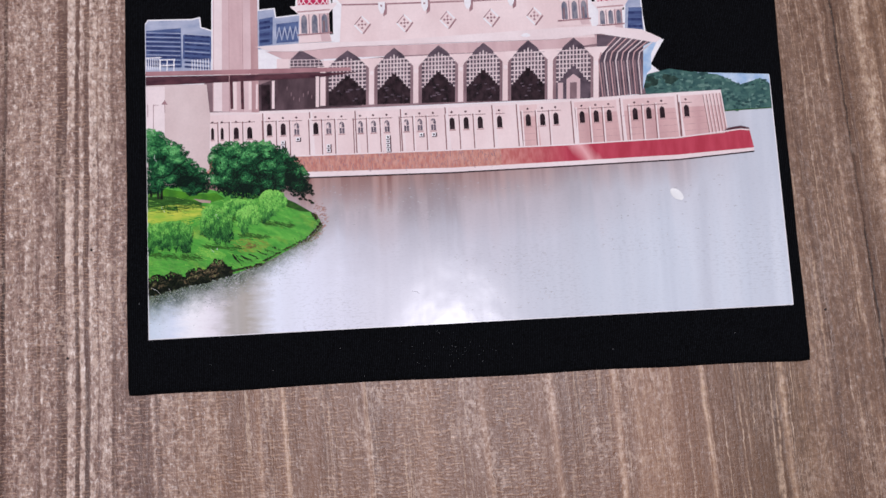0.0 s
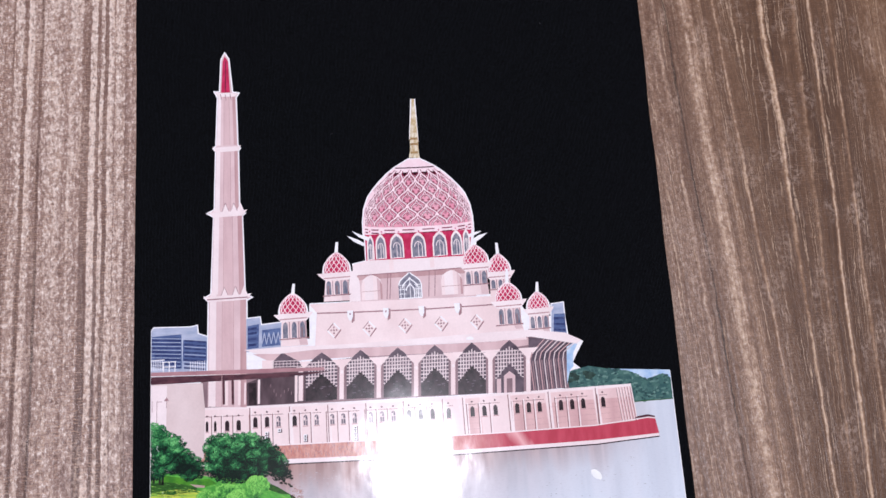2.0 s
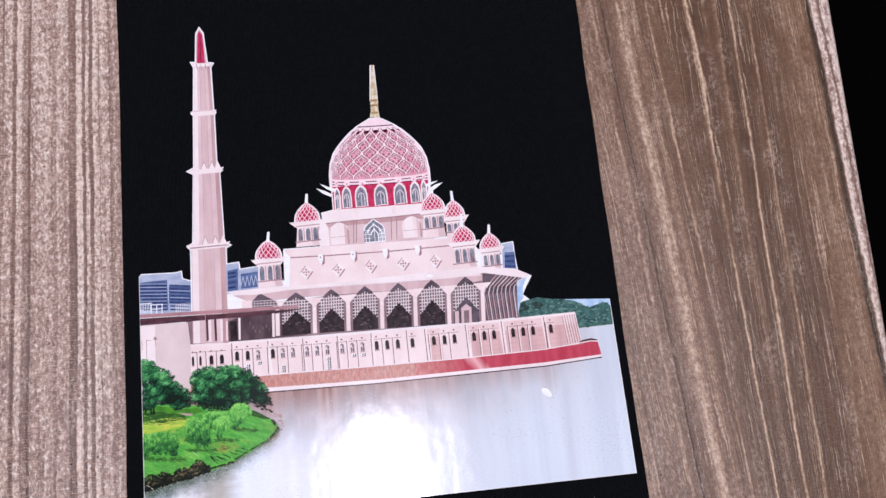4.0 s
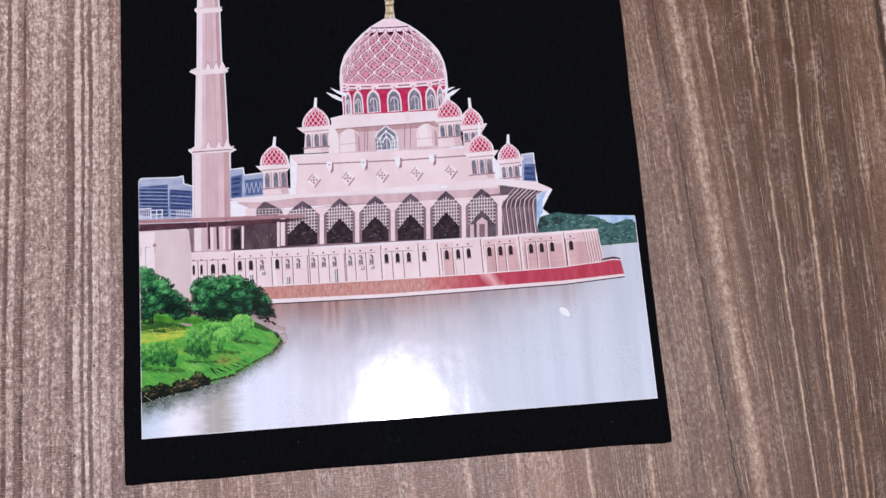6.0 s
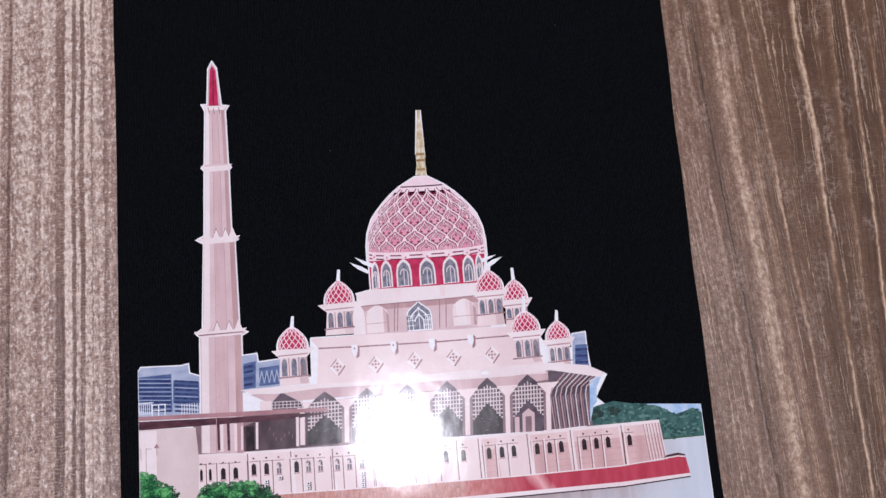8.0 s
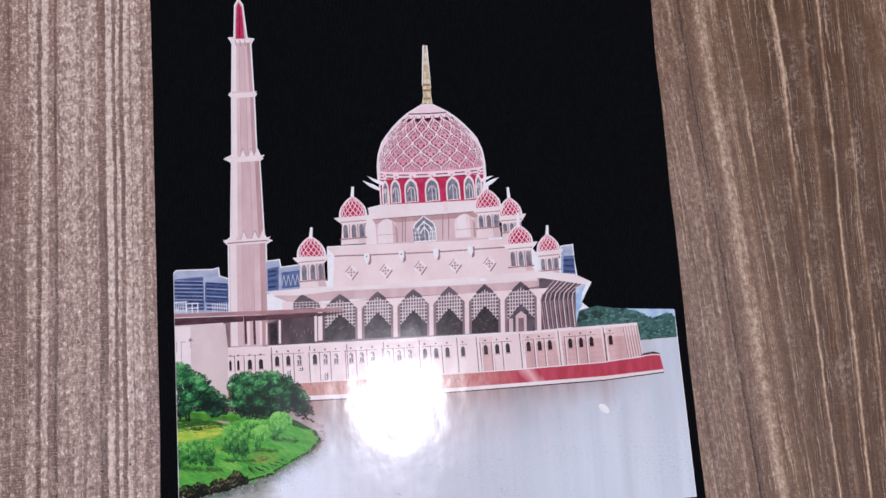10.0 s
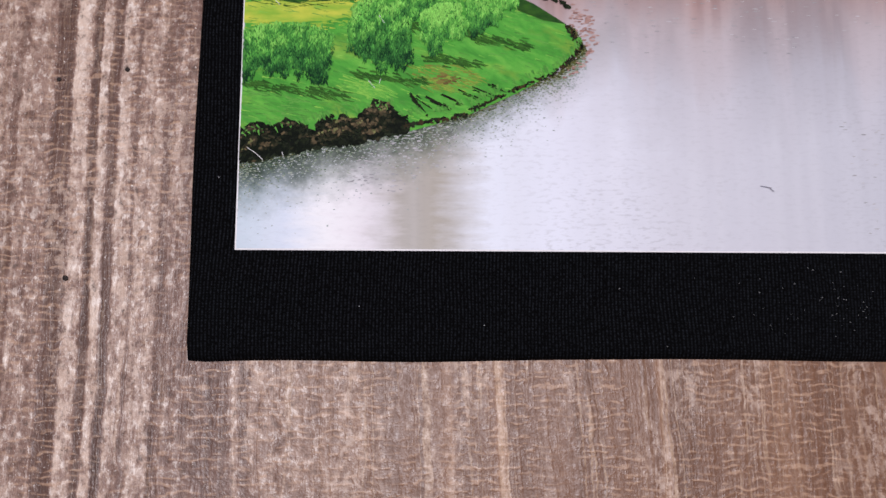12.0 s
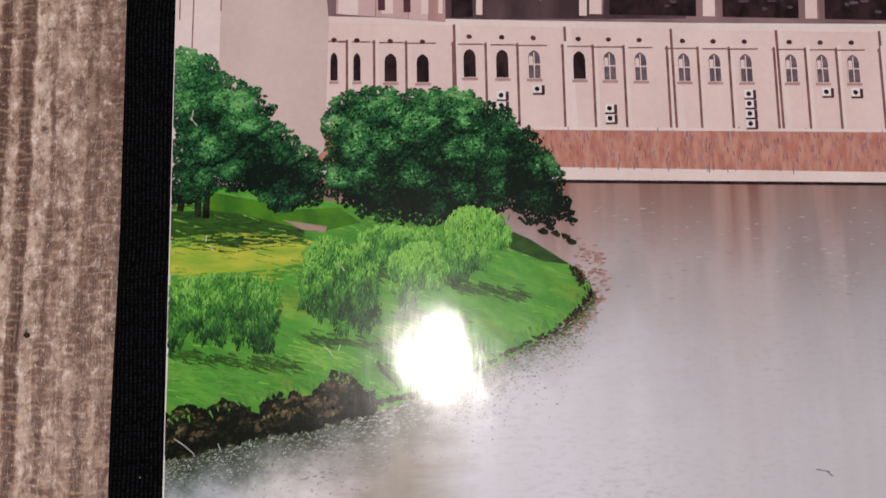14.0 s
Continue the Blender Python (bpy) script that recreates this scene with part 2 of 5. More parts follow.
def cloth_material():
    n = Nodes("black_knit_cloth")
    soft = n.noise(n.co, 30.0, 2.0)
    bent = n.add("ShaderNodeMix")
    bent.data_type = "VECTOR"
    bent.inputs[0].default_value = 0.0034
    n.link(n.co, bent.inputs[4])
    wob = n.add("ShaderNodeTexNoise")
    wob.inputs["Scale"].default_value = 25.0
    n.link(n.co, wob.inputs["Vector"])
    n.link(wob.outputs["Color"], bent.inputs[5])
    rib = n.wave(bent.outputs[1], 540.0, 0.6, "X")
    row = n.wave(bent.outputs[1], 700.0, 0.6, "Y")
    knit = n.math("MULTIPLY", rib, n.math("ADD", n.math("MULTIPLY", row, 0.5), 0.5))
    fuzz = n.noise(n.co, 2600.0, 2.0)
    c = n.ramp(n.math("MULTIPLY", knit, n.span(fuzz, 0.3, 0.7)), (0.12, (0.0016, 0.0016, 0.0019, 1)), (0.75, (0.0142, 0.0165, 0.0212, 1)))
    nb = n.bump(knit, 0.00018, 0.7)
    nb = n.bump(soft, 0.003, 0.25, nb)
    return n.finish(c, 0.9, nb, 0.04)


def water_material():
    """Printed water: tall soft streaks, warm under the wall, pale further out."""
    n = Nodes("ink_water")
    x, y, z = n.xyz()
    # height above the lower edge, measured along the shore line of the wall
    d = n.math("SUBTRACT", y, n.math("MULTIPLY", x, 0.012))
    column = n.noise(n.scaled(62, 3), 1.0, 2.0, 0.5)
    streak = n.noise(n.scaled(105, 8), 1.0, 3.0, 0.5, 0.6)
    thin = n.noise(n.scaled(300, 9), 1.0, 2.0, 0.5)
    speck = n.noise(n.scaled(700, 1900), 1.0, 3.0, 0.6)
    up = n.math("ADD", d, n.math("MULTIPLY", n.math("SUBTRACT", streak, 0.5), 0.03))
    # what stands behind the bank mirrors as broad soft columns
    sway = n.math("ADD", x, n.math("MULTIPLY", n.math("SUBTRACT", n.noise(n.scaled(110, 520), 1.0, 4.0, 0.65), 0.5), 0.009))
    pale = n.ramp(n.span(sway, 0.0, 0.21), (0.0, lin((206, 220, 232))), (0.035, lin((222, 230, 245))), (0.068, lin((252, 251, 255))),
                  (0.10, lin((240, 234, 240))), (0.13, lin((172, 164, 152))), (0.152, lin((176, 168, 156))), (0.195, lin((234, 238, 250))),
                  (0.27, lin((234, 236, 249))), (0.34, lin((216, 216, 226))), (0.42, lin((208, 208, 218))), (0.52, lin((200, 201, 211))), (0.7, lin((203, 209, 219))))
    far = n.ramp(streak, (0.35, lin((204, 211, 222))), (0.65, lin((216, 223, 233))))
    c = n.mix(n.span(x, 0.125, 0.17), pale, far)
    c = n.mix(n.math("MULTIPLY", n.span(column, 0.45, 0.70), 0.35), c, lin((206, 206, 214)))
    c = n.mix(n.math("MULTIPLY", n.span(thin, 0.42, 0.70), 0.10), c, lin((246, 246, 252)))
    side = n.span(x, 0.165, 0.10)
    grey = n.mix(n.span(streak, 0.4, 0.6), lin((172, 168, 176)), lin((206, 203, 212)))
    c = n.mix(n.math("MULTIPLY", n.math("MULTIPLY", n.span(up, 0.014, 0.036), n.span(x, 0.048, 0.075)), n.math("ADD", n.math("MULTIPLY", side, 0.8), 0.15)), c, grey)
    warm = n.mix(n.span(streak, 0.4, 0.6), lin((150, 122, 116)), lin((186, 168, 168)))
    c = n.mix(n.math("MULTIPLY", n.span(up, 0.027, 0.048), n.math("MULTIPLY", n.span(x, 0.203, 0.165), n.math("ADD", n.math("MULTIPLY", side, 0.65), 0.3))), c, warm)
    deep = n.mix(n.span(thin, 0.42, 0.58), lin((142, 100, 92)), lin((178, 140, 132)))
    c = n.mix(n.math("MULTIPLY", n.span(up, 0.040, 0.054), n.math("MULTIPLY", n.span(x, 0.203, 0.165), n.math("ADD", n.math("MULTIPLY", side, 0.35), 0.65))), c, deep)
    mid = n.math("MULTIPLY", n.span(n.noise(n.scaled(26, 34), 1.0, 2.0), 0.46, 0.62), n.span(y, 0.045, 0.015))
    dots = n.math("MULTIPLY", n.span(speck, 0.52, 0.64), n.math("ADD", n.math("MULTIPLY", mid, 0.16), 0.06))
    c = n.mix(dots, c, lin((120, 116, 118)))
    # dark green reflection below the bank
    edge = n.math("ADD", n.math("ADD", n.math("MULTIPLY", x, 0.16), 0.0125), n.math("MULTIPLY", n.math("MULTIPLY", x, x), 3.6))
    below = n.math("SUBTRACT", edge, y)
    fade = n.math("ADD", below, n.math("MULTIPLY", n.math("SUBTRACT", n.noise(n.scaled(240, 300), 1.0, 4.0, 0.7), 0.5), 0.009))
    green = n.math("MULTIPLY", n.math("MULTIPLY", n.span(fade, 0.0082, -0.001), n.span(x, 0.066, 0.03, 0.0, 1.0)), n.span(below, -0.005, -0.002, 0.0, 0.85))
    c = n.mix(green, c, lin((66, 96, 80)))
    deepest = n.math("MULTIPLY", n.math("MULTIPLY", n.span(fade, 0.0042, -0.001), n.span(x, 0.056, 0.044)), n.span(below, -0.005, -0.002, 0.0, 0.8))
    c = n.mix(deepest, c, lin((42, 54, 32)))
    return n.finish(c, 0.085, gloss_paper(n))


def plain(name, c, rough=0.8, scale=6.0):
    n = Nodes(name)
    f = n.noise(n.co, scale, 4.0)
    d = tuple(v * 0.86 for v in c[:3]) + (1.0,)
    return n.finish(n.ramp(f, (0.3, c), (0.7, d)), rough, n.bump(n.noise(n.co, scale * 30, 3.0), 0.0008, 0.3))


WOOD, CLOTH, WATER = wood_material(), cloth_material(), water_material()
WALL_PAINT = plain("grey_wall_paint", (0.4, 0.4, 0.4, 1))
CEILING_PAINT = plain("grey_ceiling_paint", (0.45, 0.45, 0.45, 1))
FLOOR_DARK = plain("dark_floor", (0.0012, 0.0012, 0.0014, 1), 0.95)
FLOOR_DARK.node_tree.nodes["Principled BSDF"].inputs["Specular IOR Level"].default_value = 0.02
PAPER = ink("ink_white_edge", (250, 248, 250), (244, 240, 244))
ROSE = ink("ink_rose_wall", (230, 202, 203), (217, 186, 188), 60, 40)
ROSE_BEIGE = ink("ink_beige_rose", (230, 210, 208), (221, 199, 197), 60, 40)
ROSE_PALE = ink("ink_pale_rose", (248, 227, 226), (239, 214, 213), 60, 30)
ROSE_LIT = ink("ink_cream_rose", (249, 234, 234), (241, 222, 222), 50, 30)
ROSE_SOFT = ink("ink_soft_rose", (222, 190, 191), (210, 176, 178), 200, 30)
BAY_SOFT = ink("ink_bay_soft", (238, 208, 206), (228, 194, 193), 120, 20)
BAY_SHADE = ink("ink_bay_shade", (226, 186, 184), (208, 166, 166), 120, 20)
CANOPY_ROSE = ink("ink_canopy", (186, 140, 144), (166, 120, 126), 80, 40)
ROSE_DIM = ink("ink_shaded_rose", (206, 168, 168), (188, 148, 150), 200, 30)
ROSE_LINE = ink("ink_joint", (150, 112, 118), (178, 140, 144), 500, 500)
PANE = ink("ink_dim_pane", (96, 86, 98), (128, 114, 124), 600, 600)
MAUVE = ink("ink_mauve_shade", (158, 130, 134), (132, 106, 112), 120, 60)
HALL_DUSK = ink("ink_hall_dusk", (74, 58, 64), (104, 84, 90), 160, 60)
DUSK = ink("ink_dusk", (36, 27, 31), (62, 46, 52), 500, 300)
MAROON = ink("ink_maroon", (98, 62, 70), (72, 44, 54), 200, 400)
GRILLE = ink("ink_grille_shade", (108, 92, 102), (80, 68, 78), 200, 200)
LATTICE = ink("ink_lattice", (234, 216, 216), (216, 194, 196), 300, 300)
CRIMSON = ink("ink_crimson", (206, 58, 100), (184, 42, 80), 400, 300)
DOME_ROSE = ink("ink_dome_rose", (238, 176, 190), (230, 150, 170), 90, 90)
DOME_PALE = ink("ink_dome_pale", (253, 230, 234), (248, 218, 224), 200, 200)
DOME_DOT = ink("ink_dome_dot", (206, 104, 136), (190, 84, 116), 600, 600)
DOME_HOLE = ink("ink_dome_hole", (146, 50, 78), (112, 40, 62), 600, 600)
GLASS = ink("ink_window_glass", (104, 106, 124), (150, 146, 156), 700, 400)
JOINT = ink("ink_soft_joint", (126, 86, 88), (154, 112, 112), 500, 500)
GOLD = ink("ink_gilt", (196, 170, 128), (232, 222, 200), 800, 300)


def band_material():
    """Red band: speckled rose that turns crimson along the wall, with a soft pale glint painted in."""
    n = Nodes("ink_red_band")
    x, y, z = n.xyz()
    f = n.noise(n.scaled(300, 60), 1.0, 4.0)
    red = n.ramp(f, (0.38, lin((192, 74, 92))), (0.62, lin((178, 60, 78))))
    dull = n.ramp(n.noise(n.scaled(900, 300), 1.0, 4.0), (0.38, lin((190, 112, 106))), (0.62, lin((210, 148, 140))))
    along_x = n.math("ADD", x, n.math("MULTIPLY", n.math("SUBTRACT", f, 0.5), 0.012))
    c = n.mix(n.span(along_x, 0.118, 0.140), dull, red)
    # slanting glint of light put into the band's colour, fading at both sides
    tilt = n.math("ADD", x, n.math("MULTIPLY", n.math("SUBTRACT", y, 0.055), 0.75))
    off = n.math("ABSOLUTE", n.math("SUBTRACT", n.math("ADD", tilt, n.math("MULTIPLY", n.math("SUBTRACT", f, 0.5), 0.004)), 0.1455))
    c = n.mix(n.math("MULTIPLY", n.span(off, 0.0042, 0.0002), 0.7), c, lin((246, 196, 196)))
    return n.finish(c, 0.08, gloss_paper(n))


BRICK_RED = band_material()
BRICK_DULL = ink("ink_speckled_band", (196, 128, 116), (214, 160, 146), 900, 300)
BLUE = ink("ink_blue_block", (98, 116, 158), (70, 84, 128), 90, 500)
BLUE_PALE = ink("ink_pale_block", (186, 192, 212), (160, 170, 196), 120, 300)
NAVY = ink("ink_navy_glass", (44, 54, 98), (66, 78, 122), 600, 300)
SKYBLUE = ink("ink_sky_blue", (158, 190, 226), (206, 222, 238), 200, 200)


def grass_material():
    """Printed lawn: brushed slanting strokes, olive and deep green patches."""
    n = Nodes("ink_grass")
    slant = n.scaled(1, 1, 1, 28)
    stroke_n = n.noise(n.scaled(120, 420, src=slant), 1.0, 5.0, 0.65, 0.4)
    patch = n.noise(n.scaled(70, 150, src=slant), 1.0, 3.0, 0.6, 0.5)
    olive = n.noise(n.scaled(95, 210, src=n.scaled(1, 1, 1, 20)), 1.0, 3.0, 0.6, 0.3)
    c = n.ramp(stroke_n, (0.34, lin((70, 148, 58))), (0.5, lin((88, 172, 68))), (0.66, lin((116, 192, 80))))
    c = n.mix(n.math("MULTIPLY", n.span(patch, 0.52, 0.68), 0.5), c, lin((54, 122, 50)))
    c = n.mix(n.math("MULTIPLY", n.span(olive, 0.55, 0.72), 0.55), c, lin((174, 178, 76)))
    fine = n.span(n.noise(n.scaled(1300, 1300), 1.0, 3.0, 0.7), 0.3, 0.7, 0.0, 0.25)
    c = n.mix(fine, c, lin((66, 132, 56)))
    return n.finish(c, 0.08, gloss_paper(n))


GRASS = grass_material()
LAWN_FINE = leaf_ink("ink_lawn_strokes", (74, 138, 60), (92, 158, 70), (108, 172, 80))
LAWN_LIT = leaf_ink("ink_lit_lawn", (108, 184, 76), (128, 196, 84), (150, 204, 88))
DRY_GRASS = leaf_ink("ink_dry_grass", (124, 126, 62), (138, 156, 66), (150, 176, 76))
GRASS_YELLOW = ink("ink_yellow_grass", (208, 214, 86), (150, 194, 72), 140, 500)
GRASS_DARK = ink("ink_grass_shade", (36, 72, 34), (58, 100, 40), 300, 500)
EARTH = ink("ink_path", (186, 160, 150), (164, 138, 126), 300, 500)
ROCK = ink("ink_rocks", (12, 18, 12), (44, 52, 36), 500, 600)
ROCK_INKS = [leaf_ink("ink_rock_facets", tuple(v * 0.8 for v in c), c, tuple(v * 1.2 for v in c)) for c in ((14, 20, 14), (28, 34, 22), (52, 50, 36), (92, 80, 60), (116, 116, 76))]
EARTH_RED = leaf_ink("ink_bare_earth", (86, 70, 46), (110, 96, 56), (132, 124, 66))
ROCK_BROWN = ink("ink_brown_rocks", (74, 58, 40), (38, 36, 24), 500, 600)
FAR_DEEP = ink("ink_far_deep", (38, 56, 52), (58, 80, 72), 400, 400)
FAR_WOOD = leaf_ink("ink_far_trees", (44, 70, 72), (68, 104, 100), (108, 140, 130))
TREE_INKS = [leaf_ink("ink_leaves", tuple(v * 0.86 for v in c), c, tuple(min(255, v * 1.14) for v in c)) for c in ((10, 28, 22), (18, 52, 34), (30, 80, 50), (48, 112, 66), (74, 148, 86), (108, 182, 110))]
WILLOW_INKS = [leaf_ink("ink_willow", tuple(v * 0.88 for v in c), c, tuple(min(255, v * 1.12) for v in c)) for c in ((22, 58, 34), (38, 90, 46), (60, 126, 58), (82, 156, 68), (108, 184, 80), (136, 206, 96))]
CROWN_DEPTH = ink("ink_crown_depth", (14, 32, 20), (24, 50, 28), 500, 500)
WILLOW_DEPTH = ink("ink_willow_depth", (46, 100, 48), (60, 122, 54), 500, 120)
LAWN_SHADE = leaf_ink("ink_lawn_shade", (40, 80, 34), (54, 98, 40), (66, 114, 46))
RIPPLE_GREEN = leaf_ink("ink_green_ripples", (96, 122, 96), (140, 154, 134), (176, 182, 168))
RIPPLE_DARK = leaf_ink("ink_dark_ripples", (40, 54, 32), (80, 86, 46), (126, 126, 80))
RIPPLE_PALE = leaf_ink("ink_pale_ripples", (150, 160, 158), (184, 190, 192), (206, 210, 216))
RIPPLE_ROSE = leaf_ink("ink_rose_ripples", (150, 112, 104), (176, 140, 132), (196, 168, 164))
RIPPLE_GREY = leaf_ink("ink_grey_ripples", (150, 150, 154), (180, 177, 181), (204, 201, 206))
MARK = plain("bright_mark", (0.97, 0.97, 0.97, 1), 0.2, 300)
CRUMB = plain("dark_crumb", (0.02, 0.012, 0.01, 1), 0.6, 900)
LINT_AND_GLINT = plain("pale_lint_and_glint", (0.55, 0.55, 0.58, 1), 0.7, 900)


# ---- building helpers ----
def part(name, bm, material, parent, label=""):
    me = bpy.data.meshes.new(name)
    bm.to_mesh(me)
    bm.free()
    me.materials.append(material)
    ob = new(name, me)
    ob.parent = parent
    return tagged(ob, label)


def box(bm, x0, y0, z0, x1, y1, z1):
    v = [bm.verts.new((x, y, z)) for z in (z0, z1) for x, y in ((x0, y0), (x1, y0), (x1, y1), (x0, y1))]
    for f in ((3, 2, 1, 0), (4, 5, 6, 7), (0, 1, 5, 4), (1, 2, 6, 5), (2, 3, 7, 6), (3, 0, 4, 7)):
        bm.faces.new([v[i] for i in f])


def area2(pts):
    return sum(a[0] * b[1] - b[0] * a[1] for a, b in zip(pts, pts[1:] + pts[:1]))


def flat(name, shapes, material, parent, layer, label=""):
    """Ink areas in millimetres on the sheet, a hair above one another by layer; nothing runs over the sheet's sides."""
    bm = bmesh.new()
    for pts in shapes:
        pts = [(min(209.85, max(0.15, x)), y) for x, y in pts]
        if area2(pts) < 0:
            pts.reverse()
        z = (layer * 0.02 + RND.random() * 0.014) * MM
        bm.faces.new([bm.verts.new((x * MM, y * MM, z)) for x, y in pts])
    return part(name, bm, material, parent, label)


def flat_each(name, shapes, material, parent, layer, label=""):
    return [flat(name, [s], material, parent, layer, label) for s in shapes]


def lumps(x, y, w, h, turn=0.0):
    """Height of rounded clumps of about w by h millimetres, 0 in the gaps between them."""
    return 1.0 - min(1.0, noise.voronoi(Vector((x / w + turn, y / h, turn * 3.1)))[0][0] * 1.5)


def foliage(name, shape, n, leaf, inks, parent, layer, wide=3.4, tall=2.6, dusk=0.0, hang=0.0, label=""):
    """Printed foliage: many small leaves, toned by rounded clumps that are lit from above and dark between."""
    xs, ys = [p[0] for p in shape], [p[1] for p in shape]
    lo, hi, w = min(ys), max(ys), max(xs) - min(xs)
    turn = RND.uniform(0, 40)
    verts, faces, tones = [], [], []
    while len(faces) < n:
        x, y = RND.uniform(min(xs), max(xs)), RND.uniform(lo, hi)
        stray = 1.3 * noise.noise((x * 0.55, y * 0.6, turn)) + 0.7 * noise.noise((x * 1.7, y * 1.7, turn))
        drop = 2.2 * noise.noise((x * 0.9, turn, 1.0)) * (1.0 - (y - lo) / (hi - lo)) if hang else 0.0
        if not inside(shape, x + stray * (0.9 if hang == 0.0 else 0.6), y + drop + stray * (0.8 if hang == 0.0 else 0.6)):
            continue
        d = 0.4
        up, over = (y - lo) / (hi - lo), (x - min(xs)) / w - 0.5
        if hang:
            comb = noise.noise((x * 1.3, y * 0.3, turn)) + 0.6 * noise.noise((x * 3.2, y * 0.5, turn + 5))
            bx, by = x + 1.2 * noise.noise((x * 0.4, y * 0.4, turn + 3)), y + 1.2 * noise.noise((x * 0.4, y * 0.4, turn + 4))
            slope = lumps(bx, by, 2.6, 3.4, turn) - lumps(bx - 0.4, by + 0.8, 2.6, 3.4, turn)
            tone = 0.45 + 0.22 * comb + 0.6 * slope + 0.8 * (up - 0.46) - 0.1 * over - dusk + RND.gauss(0, 0.13)
        else:
            bx, by = x + 1.5 * noise.noise((x * 0.35, y * 0.4, turn + 3)), y + 1.5 * noise.noise((x * 0.35, y * 0.4, turn + 4))
            big = lumps(bx, by, wide, tall, turn)
            slope = big - lumps(bx - d * 0.6, by + d, wide, tall, turn)
            fine = lumps(bx, by, wide * 0.38, tall * 0.42, turn + 7) - lumps(bx - 0.1, by + d * 0.5, wide * 0.38, tall * 0.42, turn + 7)
            shade = noise.noise((x * 0.22, y * 0.3, turn + 11))
            tone = 0.36 + 0.6 * slope + 0.5 * fine + 0.5 * (big - 0.42) + 0.3 * shade + (0.62 if tall > 2 else 0.2) * (up - 0.45) - 0.16 * over - dusk + RND.gauss(0, 0.12)
        k = max(0, min(len(inks) - 1, int(tone * len(inks))))
        s = leaf * RND.uniform(0.6, 1.35)
        if hang:
            ring = stroke((x, y + 0.4 * s), (x + RND.uniform(-1.4, 1.4) * s, y - hang * s * RND.uniform(0.8, 1.8)), s, s * 0.4)
        else:
            ring = blob(x, y, s, s * RND.uniform(0.45, 0.75), 5, 0.35, RND.uniform(-1.2, 1.2))
        ring = [(max(0.2, px), max(0.2, py)) for px, py in ring]
        if area2(ring) < 0:
            ring.reverse()
        z = (layer * 0.02 + 0.016 * k + 0.014 * RND.random()) * MM
        faces.append(range(len(verts), len(verts) + len(ring)))
        verts += [(px * MM, py * MM, z) for px, py in ring]
        tones.append(k)
    me = bpy.data.meshes.new(name)
    me.from_pydata(verts, [], [list(f) for f in faces])
    for one in inks:
        me.materials.append(one)
    me.polygons.foreach_set("material_index", tones)
    ob = new(name, me)
    ob.parent = parent
    return tagged(ob, label, kind="stuff")


def rect(x0, y0, x1, y1):
    return [(x0, y0), (x1, y0), (x1, y1), (x0, y1)]


def stroke(a, b, w, w2=None):
    dx, dy = b[0] - a[0], b[1] - a[1]
    k = math.hypot(dx, dy) or 1.0
    nx, ny = -dy / k / 2, dx / k / 2
    w2 = w if w2 is None else w2
    return [(a[0] - nx * w, a[1] - ny * w), (b[0] - nx * w2, b[1] - ny * w2), (b[0] + nx * w2, b[1] + ny * w2), (a[0] + nx * w, a[1] + ny * w)]


def trail(pts, w):
    return [stroke(a, b, w) for a, b in zip(pts, pts[1:])]


def blob(cx, cy, rx, ry, n=7, rough=0.25, turn=0.0):
    out = []
    for i in range(n):
        a = 2 * math.pi * i / n
        r = 1 + RND.uniform(-rough, rough)
        u, v = rx * r * math.cos(a), ry * r * math.sin(a)
        out.append((cx + u * math.cos(turn) - v * math.sin(turn), cy + u * math.sin(turn) + v * math.cos(turn)))
    return out


def grown(pts, d):
    """An outline moved outwards by d."""
    pts = list(pts) if area2(pts) > 0 else list(pts)[::-1]
    out = []
    for p, q, r in zip(pts[-1:] + pts[:-1], pts, pts[1:] + pts[:1]):
        a, b = Vector((q[1] - p[1], p[0] - q[0])), Vector((r[1] - q[1], q[0] - r[0]))
        n = (a.normalized() + b.normalized()) if a.length and b.length else a + b
        n = n.normalized() if n.length > 1e-6 else a.normalized()
        k = d / max(0.5, n.dot(a.normalized()))
        out.append((q[0] + n.x * k, q[1] + n.y * k))
    return out


def quad(a, b, c, d):
    """A map from (u, v) in the unit square to the four-cornered field a b c d (counter-clockwise from the lower left)."""
    def at(u, v):
        return tuple((a[k] * (1 - u) + b[k] * u) * (1 - v) + (d[k] * (1 - u) + c[k] * u) * v for k in (0, 1))
    return at


def along(pts, x):
    """Height of a broken line over x."""
    for (x0, y0), (x1, y1) in zip(pts, pts[1:]):
        if x <= x1:
            break
    return y0 + (y1 - y0) * (x - x0) / (x1 - x0)


def inside(pts, x, y):
    hit = False
    for (x0, y0), (x1, y1) in zip(pts, pts[1:] + pts[:1]):
        if (y0 > y) != (y1 > y) and x < x0 + (y - y0) * (x1 - x0) / (y1 - y0):
            hit = not hit
    return hit


def arched(cx, y0, w, h, point=0.35, lean=0.0):
    """A window with a pointed head, from its foot."""
    s = h * (1 - point)
    ring = [(-0.5, 0), (0.5, 0), (0.5, s / h), (0.42, 1 - point * 0.45), (0.22, 1 - point * 0.16), (0, 1), (-0.22, 1 - point * 0.16), (-0.42, 1 - point * 0.45), (-0.5, s / h)]
    return [(cx + u * w, y0 + v * h + lean * u * w) for u, v in ring]


PROFILE = [(1.0, 0.0), (1.0, 0.18), (0.97, 0.34), (0.89, 0.5), (0.79, 0.6), (0.67, 0.7), (0.53, 0.8), (0.37, 0.89), (0.2, 0.96), (0.1, 1.0)]


